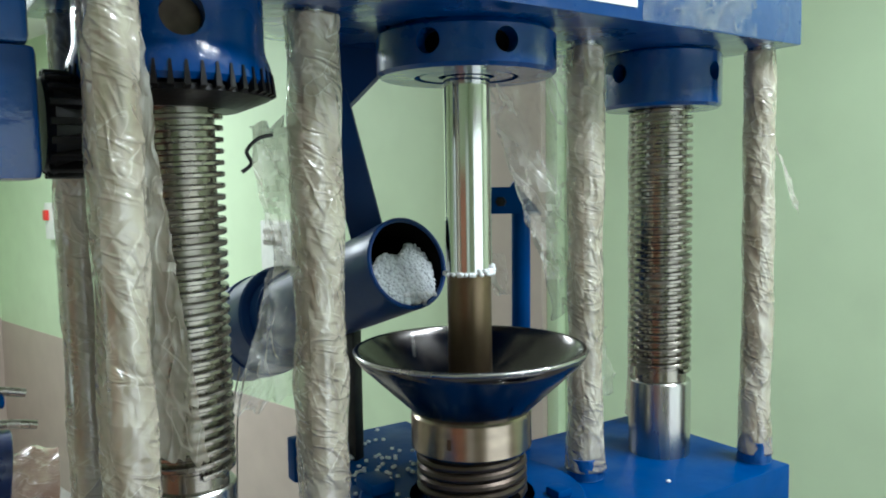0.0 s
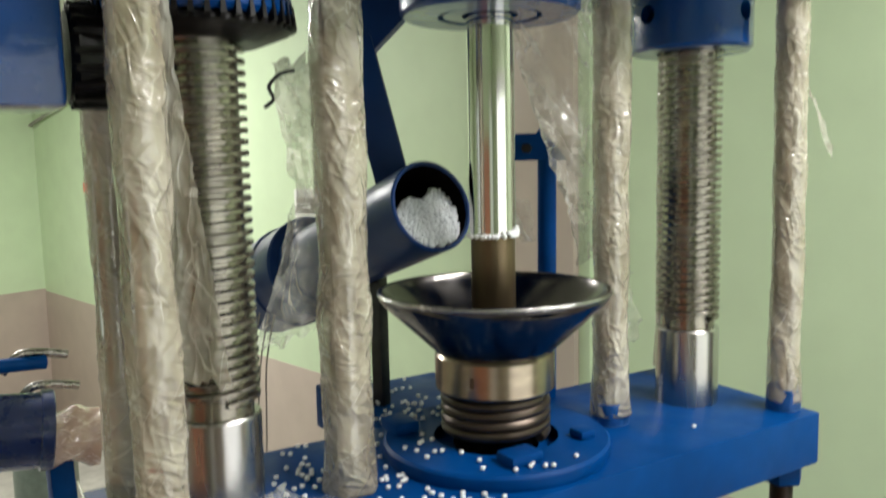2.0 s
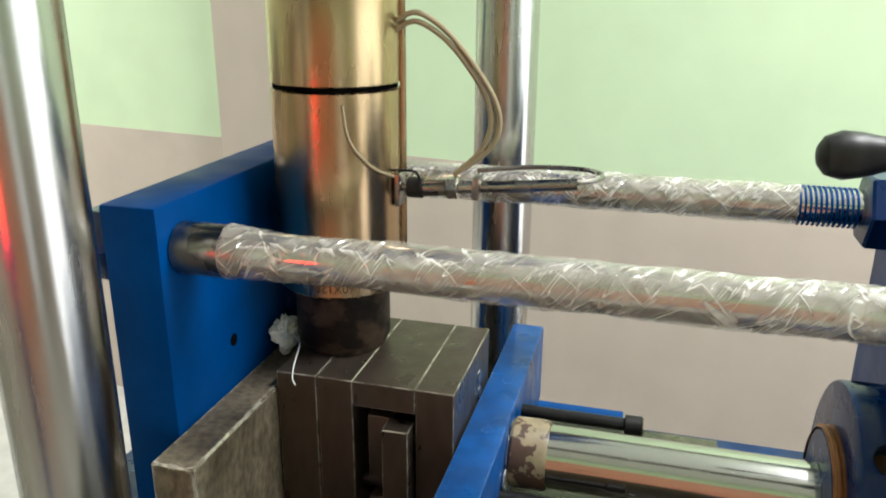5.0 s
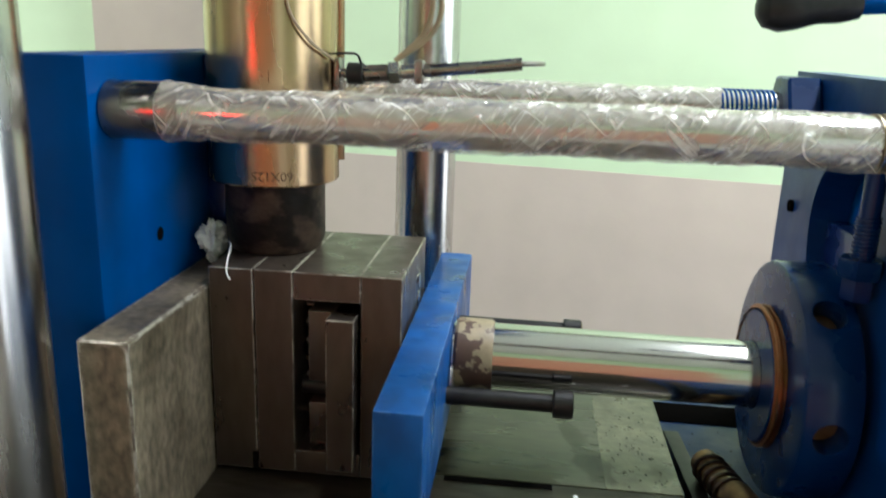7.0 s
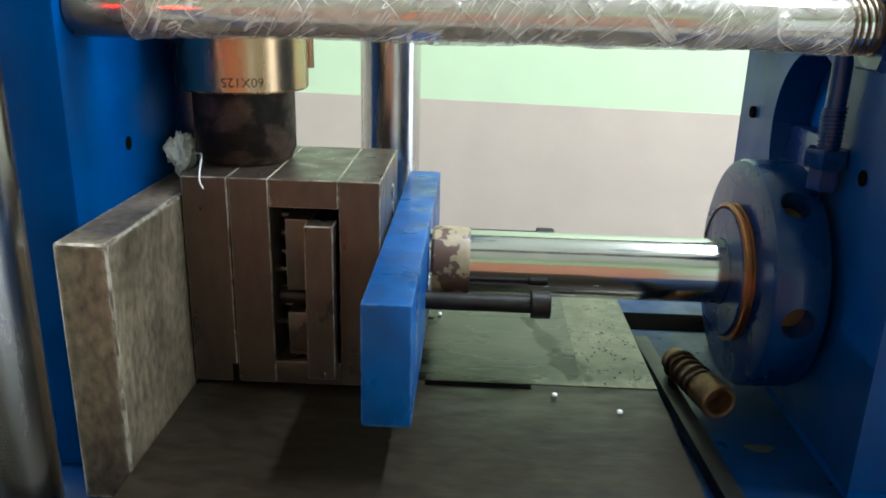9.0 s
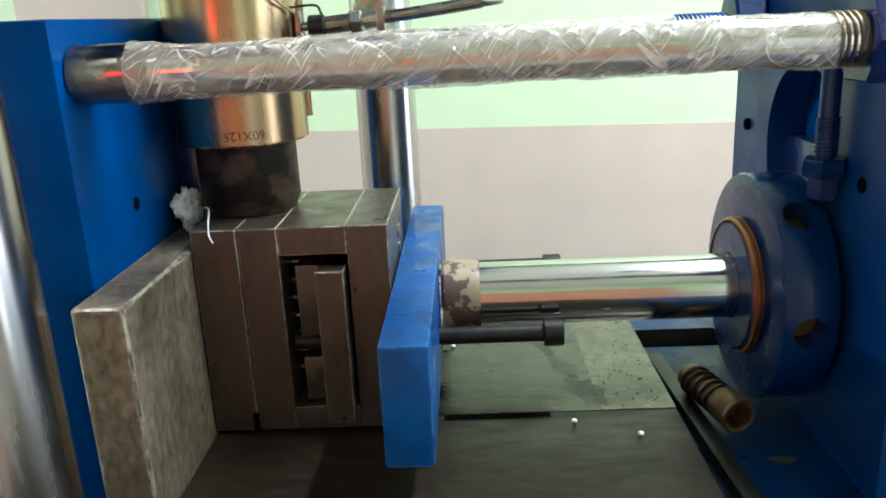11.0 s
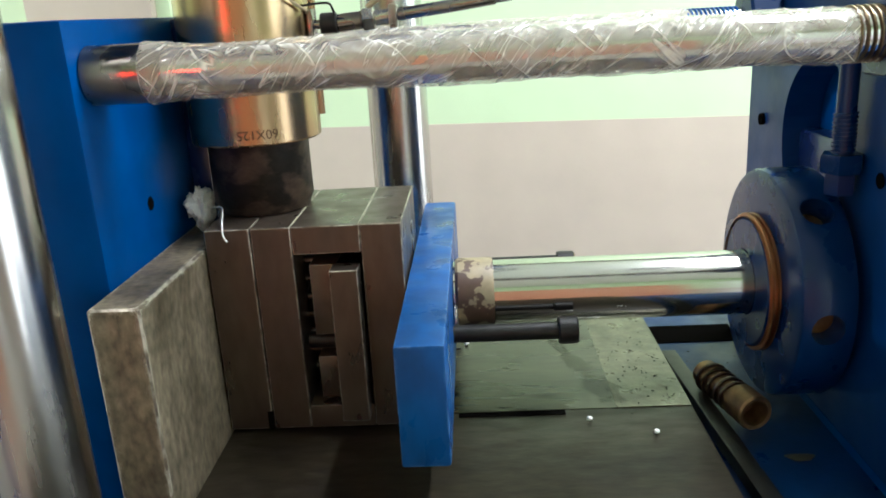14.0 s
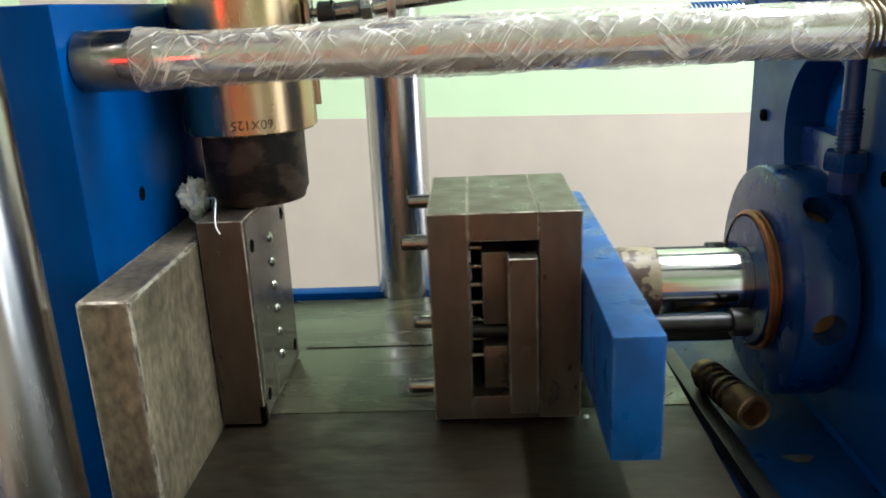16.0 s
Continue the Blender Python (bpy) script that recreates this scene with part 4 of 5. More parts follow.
spilled_pellets()


def barrel():
    b = thing("injection_barrel", "shiny brass-coloured barrel heater band with a dark seam", "barrel", pose(0, 0, 0))
    part("upper_band", lathe([(0.05, 1.42), (0.062, 1.42), (0.064, 1.417), (0.064, 1.2385), (0.0625, 1.2375), (0.05, 1.2375)], 96, False), BRASS, b)
    part("lower_band", lathe([(0.05, 1.2325), (0.0625, 1.2325), (0.064, 1.2315), (0.064, 1.033), (0.062, 1.031), (0.04, 1.031)], 96, False), BRASS, b)
    part("seam", lathe([(0.0615, 1.233), (0.0615, 1.2372)], 64, False), GAP_SHADE, b, "dark gap between the bands")
    part("neck", lathe([(0.055, 1.419), (0.055, 1.436)], 64, False), BLACK, b)
    part("nozzle", lathe([(0.05, 1.032), (0.05, 0.972), (0.047, 0.966), (0.046, 0.961), (0.02, 0.961)], 64, False), BURNT, b, "burnt dark brown nozzle")
    tab = box(0.004, 0.011, 0.063, 0.069, 1.05, 1.41, 0.001)
    part("clamp_strip", moved(tab, pose(0, 0, 0, 0, 0, -70)), BRASS, b)
    # size written by marker, upside down
    cu = bpy.data.curves.new("marking", "FONT")
    cu.body, cu.size, cu.align_x, cu.align_y = "60X125", 0.0122, "CENTER", "CENTER"
    tmp = bpy.data.objects.new("tmp", cu)
    mesh = bpy.data.meshes.new_from_object(tmp)
    bm = bmesh.new()
    bm.from_mesh(mesh)
    bpy.data.objects.remove(tmp)
    bmesh.ops.subdivide_edges(bm, edges=bm.edges[:], cuts=1)
    for vert in bm.verts:
        x, y = -vert.co.x, -vert.co.y
        a = -math.pi / 2 + 0.27 + x / 0.064
        vert.co = Vector((0.0645 * math.cos(a), 0.0645 * math.sin(a), 1.0425 + y))
    part("marking", bm, INK, b, "size written in faded brown marker", smooth=False)
    # thermocouple with its spring clamp
    t = thing("thermocouple", "steel thermocouple fitting clamped to the barrel", "thermocouple")
    y = -0.005
    part("stem", rod((0.058, y, 1.137), (0.09, y, 1.137), 0.0045, 16), STEEL, t)
    part("spring_cap", rod((0.076, y, 1.137), (0.092, y, 1.137), 0.0105, 24), BLACK, t)
    part("fitting", rod((0.092, y, 1.137), (0.116, y, 1.139), 0.0085, 16), STEEL, t)
    part("hex_nut", moved(lathe([(0.009, 0), (0.0115, 0.001), (0.0115, 0.011), (0.009, 0.012)], 6), along((0.116, y, 1.139), (0.13, y, 1.14))), MOULD_LIGHT, t)
    part("body", rod((0.128, y, 1.14), (0.146, y, 1.142), 0.007, 16), MOULD_LIGHT, t)
    part("clip", box(0.142, 0.15, y - 0.01, y + 0.01, 1.13, 1.152, 0.002), STEEL, t)
    part("braided_lead", pipe([(0.148, y, 1.142), (0.2, y - 0.003, 1.147), (0.243, y - 0.004, 1.152)], 0.006, 12), STEEL, t, "braided metal lead")
    part("wire_hook", pipe([(0.062, y - 0.01, 1.155), (0.085, y - 0.012, 1.156), (0.09, y - 0.01, 1.15), (0.09, y, 1.14)], 0.0013, 6), BLACK, t)
    w = thing("heater_wiring", "beige braided heater wires looping to white ceramic connectors", "wiring")
    c = lambda s, t_, z: U(0.0, 0.0, 0) + Vector((s, t_, z))
    part("upper_loop", pipe([c(0.062, 0.02, 1.36), c(0.09, 0.04, 1.385), c(0.13, 0.06, 1.39), c(0.13, 0.055, 1.36), c(0.1, 0.03, 1.335), c(0.075, 0.015, 1.335)], 0.0028, 8), BEIGE_CABLE, w)
    part("upper_connector", box(0.064, 0.105, 0.0, 0.02, 1.325, 1.345, 0.003), CERAMIC, w, "white ceramic connector")
    for k, d in enumerate((0.0, 0.008)):
        part("lower_loop", pipe([c(0.06, 0.0, 1.285 + d), c(0.085, 0.0, 1.295 + d), c(0.12, 0.005, 1.27 + d), c(0.152 + d, 0.01, 1.22), c(0.149 + d, 0.01, 1.18), c(0.12, 0.005, 1.15)], 0.0026, 8), BEIGE_CABLE, w)
    part("terminal", box(0.0635, 0.0695, -0.014, 0.01, 1.118, 1.152, 0.002), STEEL, w, "steel clamp terminal")
    part("front_wire", pipe([(0.03, -0.058, 1.222), (0.036, -0.058, 1.19), (0.052, -0.047, 1.165), (0.066, -0.02, 1.15)], 0.0014, 6), BEIGE_CABLE, w)
    part("bare_loop", pipe([(0.15, y, 1.146), (0.2, y - 0.004, 1.149), (0.246, y + 0.004, 1.152), (0.263, y + 0.036, 1.152), (0.242, y + 0.07, 1.15), (0.185, y + 0.08, 1.147), (0.13, y + 0.07, 1.142)], 0.0026, 8), STEEL, w)


barrel()

# ---------------------------------------------------------------- clamping unit
ZT = 0.75       # table top


def bed():
    b = thing("machine_bed", "blue enamelled machine bed under the mould table", "machine bed")
    part("deck", box(-0.35, 1.1, -0.52, 0.312, 0.66, 0.72, 0.004), DECK, b)
    part("cabinet", box(-0.3, 1.05, -0.45, 0.29, FLOOR, 0.66, 0.006), BLUE, b)
    part("rear_rail", box(-0.06, 0.3, 0.262, 0.288, 0.72, 0.7575, 0.003), BLUE, b, "blue rail along the back of the bed")
    # no opening is cut: a thin black sheet paints the slot's shade
    part("black_slot", box(0.434, 0.545, 0.152, 0.206, 0.7195, 0.7212, 0.0), GAP_SHADE, b, "flat black sheet for the shade in a deck slot")
    t = thing("mould_table", "greasy grey-green steel table plate with dark oil smears", "table plate")
    part("rear_plate", box(-0.0375, 0.425, -0.0655, 0.255, 0.7225, ZT, 0.001), TABLE, t)
    # front plate's darker colour includes the shadow in front of the mould
    part("front_plate", box(-0.0375, 0.425, -0.52, -0.0665, 0.7225, ZT - 0.0004, 0.001), TABLE_FRONT, t, "brown stained front plate, darkened for the mould's shade")
    part("worn_strip", box(0.35, 0.4246, -0.0655, 0.2546, ZT - 0.001, ZT + 0.0003, 0), TABLE_PALE, t, "pale worn strip along the edge")
    part("keyway", box(0.19, 0.297, -0.076, -0.068, ZT - 0.001, ZT + 0.0006, 0), GAP_SHADE, t, "dark scored groove")
    part("rear_joint", box(0.01, 0.19, 0.09, 0.093, ZT - 0.001, ZT + 0.0006, 0), GAP_SHADE, t, "dark joint line")
    rng = random.Random(77)
    fl = bmesh.new()
    for i in range(130):
        x, y = rng.uniform(0.335, 0.421), rng.gauss(0.02, 0.055)
        if i > 100:
            x, y = rng.uniform(0.43, 0.53), rng.uniform(0.0, 0.14)
        z = ZT + 0.0006 if x < 0.425 else 0.7204
        r, a0 = rng.uniform(0.0005, 0.0016), rng.uniform(0, 6)
        ring = [fl.verts.new((x + r * math.cos(a0 + k * 1.2566) * rng.uniform(0.5, 1.3), y + r * math.sin(a0 + k * 1.2566) * rng.uniform(0.5, 1.3), z)) for k in range(5)]
        tip = fl.verts.new((x, y, z + 0.0009))
        for k in range(5):
            fl.faces.new((ring[k], ring[(k + 1) % 5], tip))
    tagged(part("metal_flecks", fl, BLACK), "dark metal flecks and grease specks on the table", "flecks", kind="stuff")
    pu = bmesh.new()
    ring = [pu.verts.new((0.513 + 0.013 * math.cos(k * 0.19635) * (1 + 0.25 * math.sin(k * 0.589)), -0.12 + 0.008 * math.sin(k * 0.19635) * (1 + 0.2 * math.cos(k * 0.3927)), 0.7206)) for k in range(32)]
    pu.faces.new(ring)
    tagged(part("oil_patch", pu, TABLE_PALE), "pale dried grease patch on the blue deck", "stain")
    sm = bmesh.new()
    left, right = [], []
    for k in range(15):
        f = k / 14
        x, y = 0.3 + 0.05 * f, 0.115 - 0.17 * f
        w = 0.012 + 0.004 * math.sin(k * 1.3) + 0.003 * math.sin(k * 2.9)
        left.append(sm.verts.new((x - w * (0.4 + f), y, ZT + 0.0009)))
        right.append(sm.verts.new((x + w * (0.4 + f), y, ZT + 0.0009)))
    for k in range(14):
        sm.faces.new((left[k], right[k], right[k + 1], left[k + 1]))
    tagged(part("oil_smear", sm, OIL), "dark oil smear across the steel table", "stain")
    s = thing("side_strip", "black oily rubber strip lying beside the table", "strip")
    part("strip", moved(box(0, 0.018, -0.34, 0.1, 0.7203, 0.735, 0.002), pose(0.437, 0, 0, 0, 0, 3)), BLACK, s)
    c = thing("spring_bolt", "tarnished bronze bolt sleeve with a coil spring round it", "bolt")
    p0, p1 = Vector((0.457, 0.005, 0.751)), Vector((0.48, -0.09, 0.751))
    part("sleeve", moved(lathe([(0.0126, 0.03), (0.0132, 0.0006), (0.0165, 0.0), (0.018, 0.002), (0.018, 0.03), (0.0145, 0.034), (0.0145, 0.096), (0.012, 0.098)], 28, False), along(p1, p0)), BRONZE, c)
    part("bore", moved(lathe([(0.0, 0.024), (0.0128, 0.024)], 24, False), along(p1, p0)), INK, c, "dark rusty hollow end")
    d = (p0 - p1).normalized()
    e1 = d.cross(Vector((0, 0, 1))).normalized()
    e2 = e1.cross(d)
    part("coil", pipe([p1 + d * (0.034 + 0.00125 * i) + 0.0162 * (math.cos(i * 0.7) * e1 + math.sin(i * 0.7) * e2) for i in range(46)], 0.0018, 6, smooth_steps=2), SPRING, c, "dark coil spring")


bed()


def fixed_side():
    f = thing("fixed_platen", "thick blue enamelled fixed platen of the clamp", "platen")
    part("plate", box(-0.135, -0.081, -0.196, 0.196, 0.72, 1.152, 0.003), BLUE, f)
    part("rear_web", box(-0.2, -0.135, -0.05, 0.05, 0.72, 1.1, 0.003), BLUE, f)
    # flush black disc, the hole's shade as colour
    part("bolt_hole", rod((-0.086, -0.092, 0.989), (-0.0806, -0.092, 0.989), 0.0065, 20, 0.0002), GAP_SHADE, f, "small dark bolt hole")
    part("side_rib", box(-0.0805, -0.06, 0.02, 0.05, 0.72, 1.15, 0.003), NAVY, f, "dark blue rib")
    for y in (-0.162, 0.147):
        part("rear_nut", moved(hexagon(0.036, 0, 0.03), along((-0.135, y, 1.109), (-0.2, y, 1.109))), NAVY, f, "hexagon nut behind the platen")
    s = thing("steel_slab", "weathered thick steel packing slab with bright worn edges", "steel slab")
    worn(part("slab", box(-0.0795, -0.0385, -0.242, 0.1, 0.7205, 0.942, 0.0016, 1), SLAB, s))
    for y, tag in ((-0.162, "film-wrapped steel clamp tie rod across the machine"), (0.147, "film-wrapped steel clamp tie rod behind the barrel")):
        t = thing("clamp_tie_rod", tag, "tie rod", None, "clamp tie rods")
        part("rod", rod((-0.08, y, 1.109), (0.7, y, 1.109), 0.0195, 40), MIRROR, t)
        if y < 0:
            part("sleeve", moved(lathe([(0.0195, 0), (0.0232, 0.001), (0.0232, 0.05), (0.0205, 0.062)], 40, False), along((-0.0805, y, 1.109), (0.2, y, 1.109))), STEEL, t, "bare oily steel end")
        part("film", wrapped((-0.034 if y < 0 else -0.05, y, 1.109), (0.505 if y < 0 else 0.462, y, 1.109), 0.0205, 31 + y, 0.0019, flare0=0.0035, fold=0.0008), FILM_TIGHT, t, "wrinkled packing film", angle=180)
        part("thread", moved(screw_thread(0.0215, 0.019, 0, 0.06, 0.005, 32), along((0.497 if y < 0 else 0.455, y, 1.109), (1, y, 1.109))), BROWN_STEEL if y < 0 else BLUE, t, "threaded end")
    tagged(part("cotton_rag", rag(), RAG), "crumpled white cotton rag tucked beside the nozzle", "rag")
    tagged(part("rag_thread", pipe([(-0.066, 0.005, 0.955), (-0.05, -0.02, 0.965), (-0.03, -0.05, 0.972), (-0.02, -0.085, 0.966), (-0.017, -0.096, 0.957), (-0.014, -0.0965, 0.95)], 0.0008, 6), RAG), "loose white thread hanging from the rag", "thread")


def rag():
    bm = bmesh.new()
    bmesh.ops.create_icosphere(bm, subdivisions=4, radius=1)
    for v in bm.verts:
        p = v.co.copy()
        k = 0.92 + 0.55 * noise.noise(p * 1.7) + 0.34 * (1 - 2 * abs(noise.noise(p * 2.6 + Vector((3, 1, 2))))) + 0.09 * noise.noise(p * 7)
        v.co = Vector((-0.061 + 0.0115 * k * p.x, -0.015 + 0.018 * k * p.y, 0.9665 + 0.0165 * k * p.z))
    return bm


fixed_side()


def socket_bolt(parent, p0, p1, r, head):
    d = (Vector(p1) - Vector(p0)).normalized()
    b = part("ejector_bolt", rod(p0, p1, r, 24), BLACK, parent, "black socket-head bolt")
    part("bolt_head", rod(Vector(p1) - d * head, Vector(p1) + d * 0.001, r * 1.55, 28), BLACK, b)


def mould_fixed():
    m = thing("fixed_mould_half", "ground steel mould plate with guide holes and a row of cavities", "mould half")
    worn(part("plate", box(-0.037, 0.0055, -0.091, 0.069, 0.753, 0.96, 0.0009, 1), MOULD, m))
    part("face", box(0.0055, 0.0061, -0.086, 0.064, 0.757, 0.956, 0.0), MOULD_FACE, m, "polished parting face")
    for i in range(6):
        part("cavity", moved(lathe([(0.0, 0.0035), (0.0025, 0.0031), (0.0048, 0.0016), (0.0055, 0.0)], 20, False), along((0.0062, -0.008, 0.79 + i * 0.026), (0.1, -0.008, 0.79 + i * 0.026))), CHROME, m, "bright turned cavity")
    for y, z in ((-0.07, 0.775), (-0.07, 0.93), (0.05, 0.775), (0.05, 0.93)):
        # flush black discs and a black block paint the shade of holes and notch
        part("guide_hole", rod((0.0035, y, z), (0.0064, y, z), 0.0065, 18, 0.0001), GAP_SHADE, m, "dark guide pin hole")
    part("notch", box(0.001, 0.0065, -0.0915, -0.085, 0.753, 0.772, 0), GAP_SHADE, m, "dark pry notch")


mould_fixed()


def mould_moving():
    g = thing("moving_mould_assembly", "moving mould half bolted to a blue crosshead on a chrome ram", "mould carriage")
    # plates of the mould half, with an open ejector box
    worn(part("cavity_plate", box(0.0067, 0.0438, -0.091, 0.069, 0.753, 0.96, 0.0009, 1), MOULD, g, "ground steel cavity plate"))
    worn(part("top_spacer", box(0.0442, 0.1082, -0.091, 0.069, 0.933, 0.96, 0.0009, 1), MOULD, g, "steel spacer block"))
    part("bottom_spacer", box(0.0442, 0.1082, -0.091, 0.069, 0.753, 0.777, 0.0013), MOULD, g, "steel spacer block")
    cp = worn(part("clamp_plate", box(0.1086, 0.147, -0.091, 0.069, 0.753, 0.96, 0.0009, 1), MOULD, g, "ground steel clamping plate"))
    for z in (0.945, 0.925):
        part("bolt_head", rod((0.1465, 0.02, z - 0.02), (0.1482, 0.02, z - 0.02), 0.008, 20, 0.0004), CHROME, cp, "bright bolt head")
    for z0, z1 in ((0.781, 0.8255), (0.8485, 0.92)):
        part("ejector_plate", box(0.056, 0.082, -0.082, 0.06, z0, z1, 0.0012), MOULD, g, "ejector plate inside the mould")
    worn(part("latch_bar", box(0.079, 0.1055, -0.107, -0.083, 0.767, 0.921, 0.0009, 1), MOULD, g, "steel latch bar on the ejector plate"))
    # sheet across the ejector box, painting its inner shade near-black
    part("cavity_back", box(0.0445, 0.108, 0.03, 0.05, 0.778, 0.932, 0), GAP_SHADE, g, "near-black sheet for the shade inside the mould")
    for i in range(7):
        part("ejector_pin", rod((0.044, -0.045, 0.8 + i * 0.019), (0.057, -0.045, 0.8 + i * 0.019), 0.0035, 12, 0.0002), STEEL, g, "steel ejector pin")
    for y, z in ((-0.066, 0.778), (-0.05, 0.922), (0.045, 0.8), (0.05, 0.938)):
        part("guide_pin", rod((-0.021, y, z), (0.01, y, z), 0.0074, 24, 0.0015), STEEL, g, "steel guide pin")
    part("crosshead", box(0.149, 0.189, -0.239, 0.225, 0.797, 0.902, 0.003), BLUE_WORN, g, "worn blue crosshead bar")
    part("crosshead_bolt", rod((0.172, -0.05, 0.9005), (0.172, -0.05, 0.9026), 0.007, 18, 0.0003), BLUE_WORN, g)
    part("crosshead_bolt", rod((0.172, 0.06, 0.9005), (0.172, 0.06, 0.9026), 0.007, 18, 0.0003), BLUE_WORN, g)
    part("ram_collar", moved(lathe([(0.02, 0), (0.034, 0.001), (0.0365, 0.004), (0.0365, 0.036), (0.035, 0.04), (0.02, 0.04)], 48, False), along((0.191, -0.014, 0.861), (0.5, -0.014, 0.861))), CREAM, g, "collar with chipped cream paint")
    part("ram", rod((0.189, -0.014, 0.861), (0.62, -0.014, 0.861), 0.033, 64), CHROME_X, g, "polished chrome ram")
    part("washer", rod((0.19, -0.05, 0.847), (0.194, -0.05, 0.847), 0.015, 24), MOULD_LIGHT, g, "bright steel washer")
    socket_bolt(g, (0.046, -0.066, 0.837), (0.31, -0.066, 0.837), 0.0088, 0.018)
    socket_bolt(g, (0.06, 0.062, 0.8665), (0.322, 0.062, 0.8665), 0.0072, 0.018)
    # light on the bolt's end face is put in as a pale cream disc
    part("bolt_face", rod((0.3225, 0.062, 0.8665), (0.3245, 0.062, 0.8665), 0.0095, 20, 0.001), CREAM, g, "end of the bolt head, pale for the light on it")
    return g


CARRIAGE = mould_moving()


def right_side():
    f = thing("ram_cylinder_flange", "round blue enamelled cylinder flange with bolt holes and a copper thread", "flange", along((0.5, -0.014, 0.861), (1, -0.014, 0.861)))
    # same paint as the plates, with shade mixed into its blue
    disc = part("disc", ring_solid([(0.067, 0.0), (0.11, 0.0), (0.1135, 0.0015), (0.115, 0.005), (0.115, 0.046), (0.1135, 0.0485), (0.067, 0.0485)], 80), BLUE_SHADED_DARK, f)
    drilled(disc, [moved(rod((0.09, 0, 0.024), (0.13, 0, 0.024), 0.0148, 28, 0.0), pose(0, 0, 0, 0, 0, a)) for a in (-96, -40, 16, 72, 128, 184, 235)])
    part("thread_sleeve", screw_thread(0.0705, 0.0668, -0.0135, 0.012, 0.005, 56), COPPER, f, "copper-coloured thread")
    part("gland", lathe([(0.034, -0.013), (0.064, -0.012), (0.066, -0.009), (0.066, 0.01)], 64, False), BLUE_SHADED_DARK, f, "blue gland ring")
    for a in (-96, -40, 16, 72, 128, 184, 235):
        h = rod((0.087, 0, 0.024), (0.0915, 0, 0.024), 0.0143, 24, 0.0003)
        part("bolt_hole", moved(h, pose(0, 0, 0, 0, 0, a)), COPPER if a in (-96, -40) else BRONZE, f, "deep round bolt hole")
    p = thing("rear_platen", "blue enamelled rear platen with an arched opening", "platen")
    n = 40
    hole, outline = [], []
    yc, zc, w = 0.018, 0.997, 0.084
    for i in range(n):
        a = -math.pi / 2 + 2 * math.pi * i / n
        hole.append((yc + w * math.cos(a), zc + (w * math.sin(a) if math.sin(a) > 0 else 0.1 * math.sin(a))))
        ca, sa = math.cos(a), math.sin(a)
        k = 1 / max(abs(ca), abs(sa))
        outline.append((max(-0.197, min(0.21, 0.03 + (0.18 if ca > 0 else 0.227) * ca * k)), 0.94 + 0.21 * sa * k))
    # platen blue is darkened to hold the shade on this side
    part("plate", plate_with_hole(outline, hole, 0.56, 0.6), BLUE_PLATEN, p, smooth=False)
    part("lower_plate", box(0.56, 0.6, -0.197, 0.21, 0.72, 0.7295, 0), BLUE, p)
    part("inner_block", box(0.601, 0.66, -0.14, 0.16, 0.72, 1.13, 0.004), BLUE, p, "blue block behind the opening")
    # navy here paints the shade in the lower part of the opening
    part("inner_ledge", box(0.578, 0.6008, -0.06, 0.1, 0.9, 0.998, 0.004), NAVY, p, "ledge inside the opening, dark blue for the shade there")
    part("bolt_hole", rod((0.556, 0.162, 1.0), (0.5606, 0.162, 1.0), 0.007, 20, 0.0002), GAP_SHADE, p, "small dark bolt hole")
    part("side_hole", rod((0.5585, -0.12, 0.985), (0.5594, -0.12, 0.985), 0.007, 20, 0.0002), GAP_SHADE, p, "small dark bolt hole")
    for y in (-0.162, 0.147):
        part("hex_nut", moved(hexagon(0.037 if y < 0 else 0.042, 0, 0.035), along((0.524, y, 1.109), (1, y, 1.109))), NAVY if y < 0 else BLUE_SHADED_DARK, p, "hexagon tie rod nut")
    b = thing("adjusting_bolt", "dark blue painted threaded bolt with a hexagon nut", "bolt", pose(0.545, -0.078, 0))
    part("stud", rod((0, 0, 0.965), (0, 0, 1.1), 0.0085, 24), BLUE_SHADED_DARK, b)
    part("thread", screw_thread(0.0105, 0.0092, 1.0, 1.036, 0.0036, 24), BLUE_SHADED_DARK, b)
    part("hex_nut", hexagon(0.0195, 0.985, 1.002), BLUE_SHADED_DARK, b)
    part("lower_nut", hexagon(0.014, 0.965, 0.984), NAVY, b)
    l = thing("valve_lever", "blue valve lever with a round black knob", "lever")
    part("arm", rod((0.47, -0.078, 1.207), (0.72, -0.06, 1.222), 0.0075, 20), BLUE, l)
    part("knob", moved(lathe([(0.006, -0.062), (0.011, -0.06), (0.0135, -0.045), (0.0135, -0.028), (0.0175, -0.012), (0.019, 0.002), (0.015, 0.014), (0.008, 0.019), (0.0, 0.0205)], 32, False), along((0.449, -0.08, 1.2055), (0.2, -0.098, 1.19))), BLACK, l, "black ball knob")
    part("valve_body", box(0.68, 0.76, -0.1, -0.02, 1.151, 1.25, 0.006), NAVY, l)


right_side()


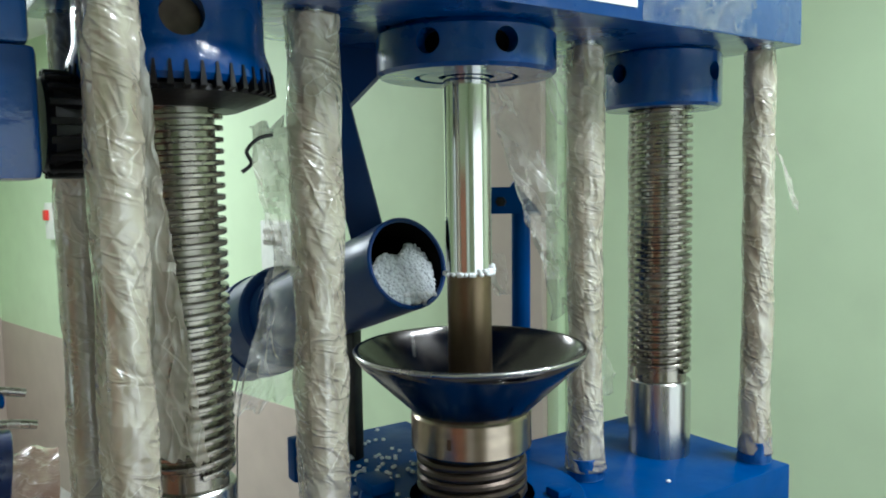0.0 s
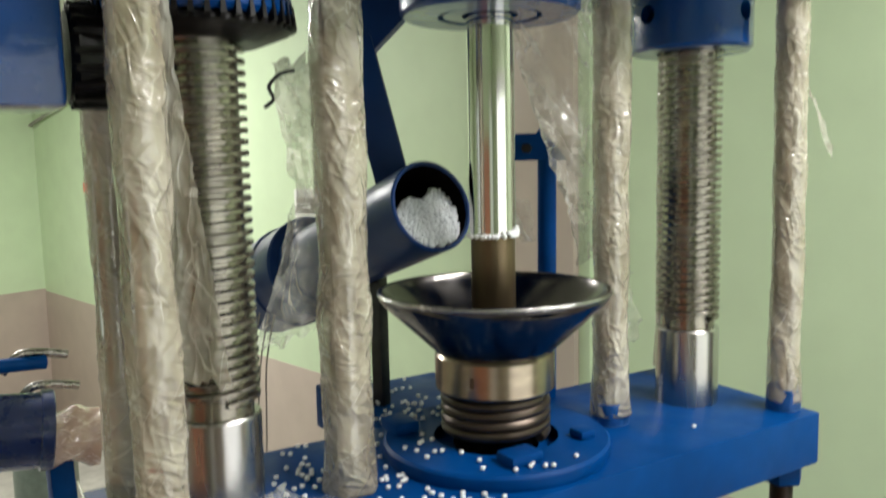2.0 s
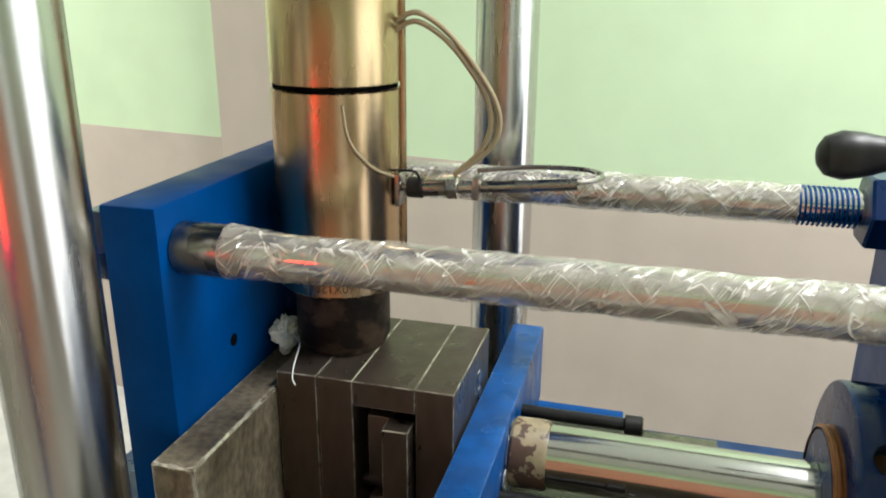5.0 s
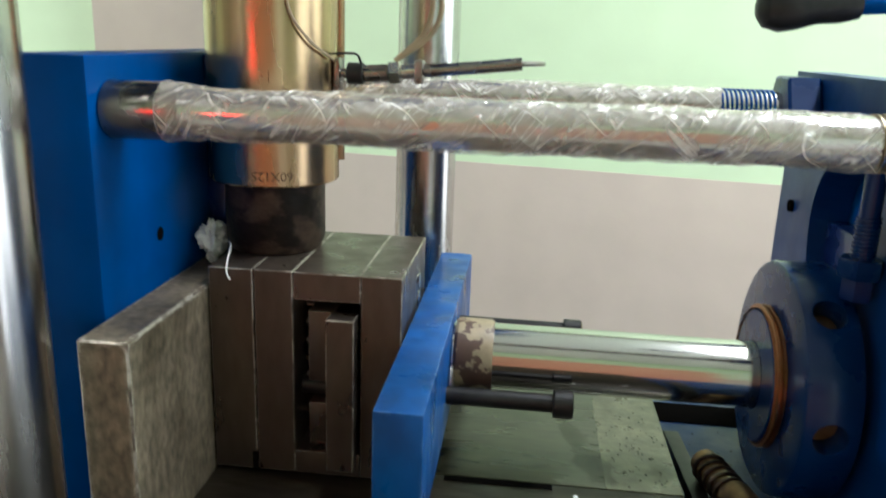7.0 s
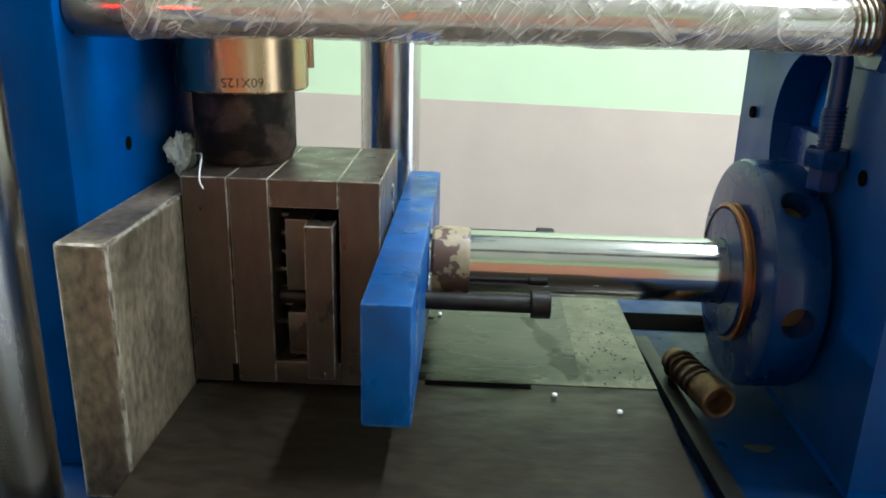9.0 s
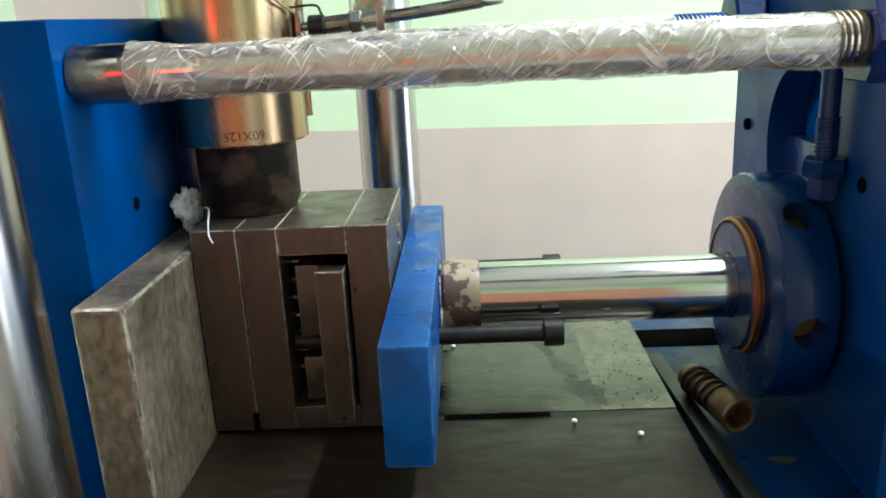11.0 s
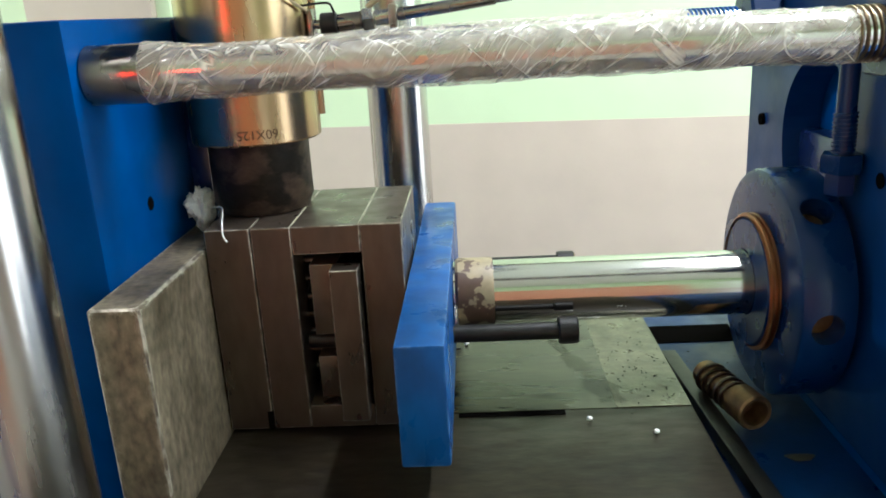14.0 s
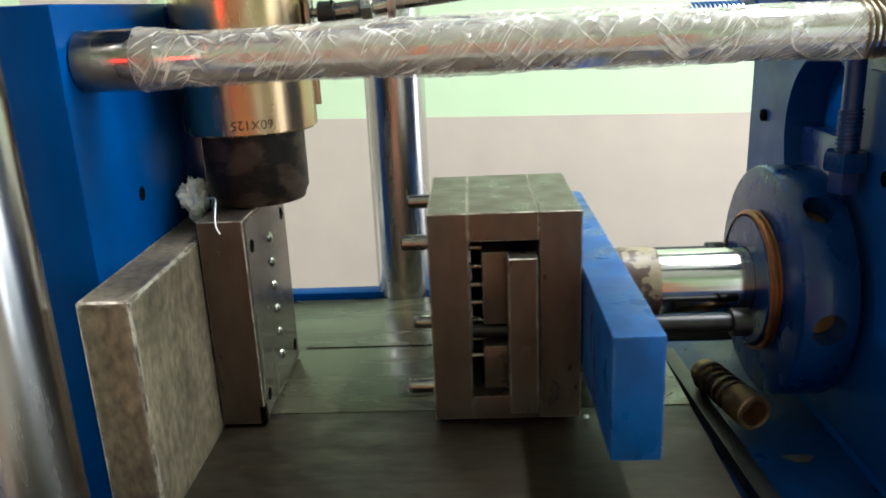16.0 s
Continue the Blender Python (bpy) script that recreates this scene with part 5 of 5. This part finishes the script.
# ---------------------------------------------------------------- things beyond
def far_machine():
    m = thing("second_machine", "blue enamelled hydraulic machine standing behind, partly wrapped in film", "machine", pose(-0.19, 0, 0))
    part("cylinder", rod((-1.95, -0.1, 1.09), (-1.72, 0.42, 1.03), 0.115, 48, 0.01), NAVY, m)
    part("end_flange", rod((-1.73, 0.4, 1.032), (-1.715, 0.435, 1.028), 0.122, 48, 0.004), NAVY, m)
    part("wrapped_end", wrapped((-1.715, 0.43, 1.0), (-1.66, 0.55, 0.99), 0.088, 50, 0.02), FILM_PINK, m, "pinkish film wound over the cylinder end")
    part("tank", box(-2.1, -1.9, -0.2, 0.3, 1.18, 1.46, 0.01), NAVY, m)
    part("tie_bar", rod((-1.9, -0.1, 1.27), (-1.8, 0.47, 1.22), 0.022, 20), BLUE, m)
    for p0, p1 in (((-1.9, 0.02, 1.02), (-1.75, 0.2, 0.55)), ((-1.75, 0.46, 0.98), (-1.74, 0.5, FLOOR)), ((-1.9, 0.1, 0.8), (-1.85, 0.12, FLOOR)), ((-1.9, 0.12, 0.45), (-1.74, 0.5, 0.35))):
        part("leg", moved(box(-0.035, 0.035, -0.035, 0.035, 0, (Vector(p1) - Vector(p0)).length, 0.004), along(p0, p1)), BLUE, m)
    part("green_vessel", rod((-2.76, 0.9, FLOOR), (-2.76, 0.9, 0.62), 0.13, 40, 0.02), GREEN_TANK, m, "grey-green pressure vessel")
    for dz, dy in ((0.0, 0.0), (-0.11, 0.03)):
        part("hose_fitting", pipe([(-1.85, 0.36 + dy, 1.2 + dz), (-1.83, 0.4 + dy, 1.25 + dz), (-1.82, 0.46 + dy, 1.25 + dz), (-1.8, 0.54 + dy, 1.23 + dz)], 0.014, 12), STEEL, m, "steel hose fitting")
    c = thing("beige_cover", "pale beige rounded sheet metal machine cover", "cover")
    part("cover", box(-0.82, -0.42, -0.64, -0.325, FLOOR, 1.41, 0.05, 4), BEIGE_PAINT, c)
    part("side_panel", box(-0.42, -0.417, -0.6, -0.37, FLOOR + 0.1, 1.31, 0.0014), BEIGE_PAINT, c, "raised flat panel")
    for pts, r, mat, lab in (([(-0.165, -0.4, 1.45), (-0.19, -0.376, 1.42), (-0.24, -0.362, 1.366), (-0.31, -0.358, 1.327), (-0.43, -0.365, 1.3)], 0.006, HOSE, "grey hose running from the plate end"),
                             ([(-0.15, -0.4, 1.432), (-0.172, -0.376, 1.39), (-0.25, -0.368, 1.345), (-0.33, -0.36, 1.306), (-0.43, -0.36, 1.29)], 0.006, HOSE, "grey hose running from the plate end"),
                             ([(-0.421, -0.345, 1.36), (-0.4, -0.285, 1.335), (-0.4, -0.258, 1.286), (-0.41, -0.268, 1.229), (-0.4, -0.272, 1.15), (-0.4, -0.272, 0.9), (-0.41, -0.28, 0.3), (-0.41, -0.3, FLOOR + 0.006)], 0.006, WHITE_CABLE, "white cable hanging beside the machine"),
                             ([(-3.12, 1.23, FLOOR + 0.012), (-3.03, 1.31, FLOOR + 0.008), (-2.92, 1.37, FLOOR + 0.008), (-2.78, 1.36, FLOOR + 0.008), (-2.6, 1.3, FLOOR + 0.008), (-2.3, 1.35, FLOOR + 0.008)], 0.008, BEIGE_CABLE, "thin wire with a plug lying on the floor"),
                             ([(-3.1, 0.98, FLOOR + 0.012), (-2.95, 1.07, FLOOR + 0.012), (-2.75, 1.14, FLOOR + 0.012), (-2.58, 1.28, FLOOR + 0.012), (-2.3, 1.45, FLOOR + 0.012)], 0.013, GREY_CABLE, "grey cable curled on the floor"),
                             ([(-3.02, 1.31, FLOOR + 0.006), (-3.1, 1.48, FLOOR + 0.006), (-3.3, 1.56, FLOOR + 0.006), (-3.58, 1.66, FLOOR + 0.006), (-3.8, 1.62, FLOOR + 0.006)], 0.006, GREY_CABLE, "thin grey wire lying on the floor")):
        tagged(part("loose_cable", pipe(pts, r, 10), mat), lab, "cable")
    pb = thing("signal_post", "slim blue control post with a glowing red signal lamp", "signal lamp", pose(-0.15, -0.6, 0))
    part("post", rod((0, 0, FLOOR), (0, 0, 1.06), 0.018, 20), BLUE, pb)
    part("box", box(-0.05, 0.05, -0.04, 0.04, 1.06, 1.09, 0.004), BLUE, pb)
    part("lens", lathe([(0.018, 1.09), (0.019, 1.095), (0.019, 1.165), (0.012, 1.178), (0.0, 1.18)], 28, False), RED_LAMP, pb, "glowing red lens")


far_machine()


# ---------------------------------------------------------------- motion
def motions():
    shift = [(0.0, 0.0), (14.6, 0.0), (14.85, 0.0), (14.92, 0.006), (15.0, 0.0185), (15.2, 0.0445), (15.5, 0.095), (15.75, 0.131), (16.0, 0.166)]
    walk(CARRIAGE, [(t, pose(x, 0, 0)) for t, x in shift])
    drop = [(0.0, 1.7625), (0.3, 1.752), (0.6, 1.7455), (1.0, 1.7415), (1.5, 1.7395), (2.5, 1.7395), (16.0, 1.7395)]
    walk(PLUNGER, [(t, pose(0, 0, z)) for t, z in drop])
    rng = random.Random(31)
    for i in range(16):
        q = new("falling_pellet", PELLET_DATA)
        tagged(q, "white plastic pellet dropping from the tube into the funnel", "pellet", "falling pellets")
        t0 = -0.1 + i * 0.058
        x0, y0, z0 = -0.066 + rng.uniform(-0.012, 0.016), 0.0 + rng.uniform(-0.016, 0.012), 1.735
        rows = []
        end = 1.635
        for t in sorted({0.0, *(max(0.0, t0 + k * 0.035) for k in range(6)), 16.0}):
            s = max(0.0, t - t0)
            z = max(z0 - 4.9 * s * s, end)
            k = min(s / 0.15, 1)
            rows.append((t, pose(x0 + 0.022 * k, y0 - 0.012 * k, z, 200 * k, 60, 0)))
        walk(q, rows)


motions()
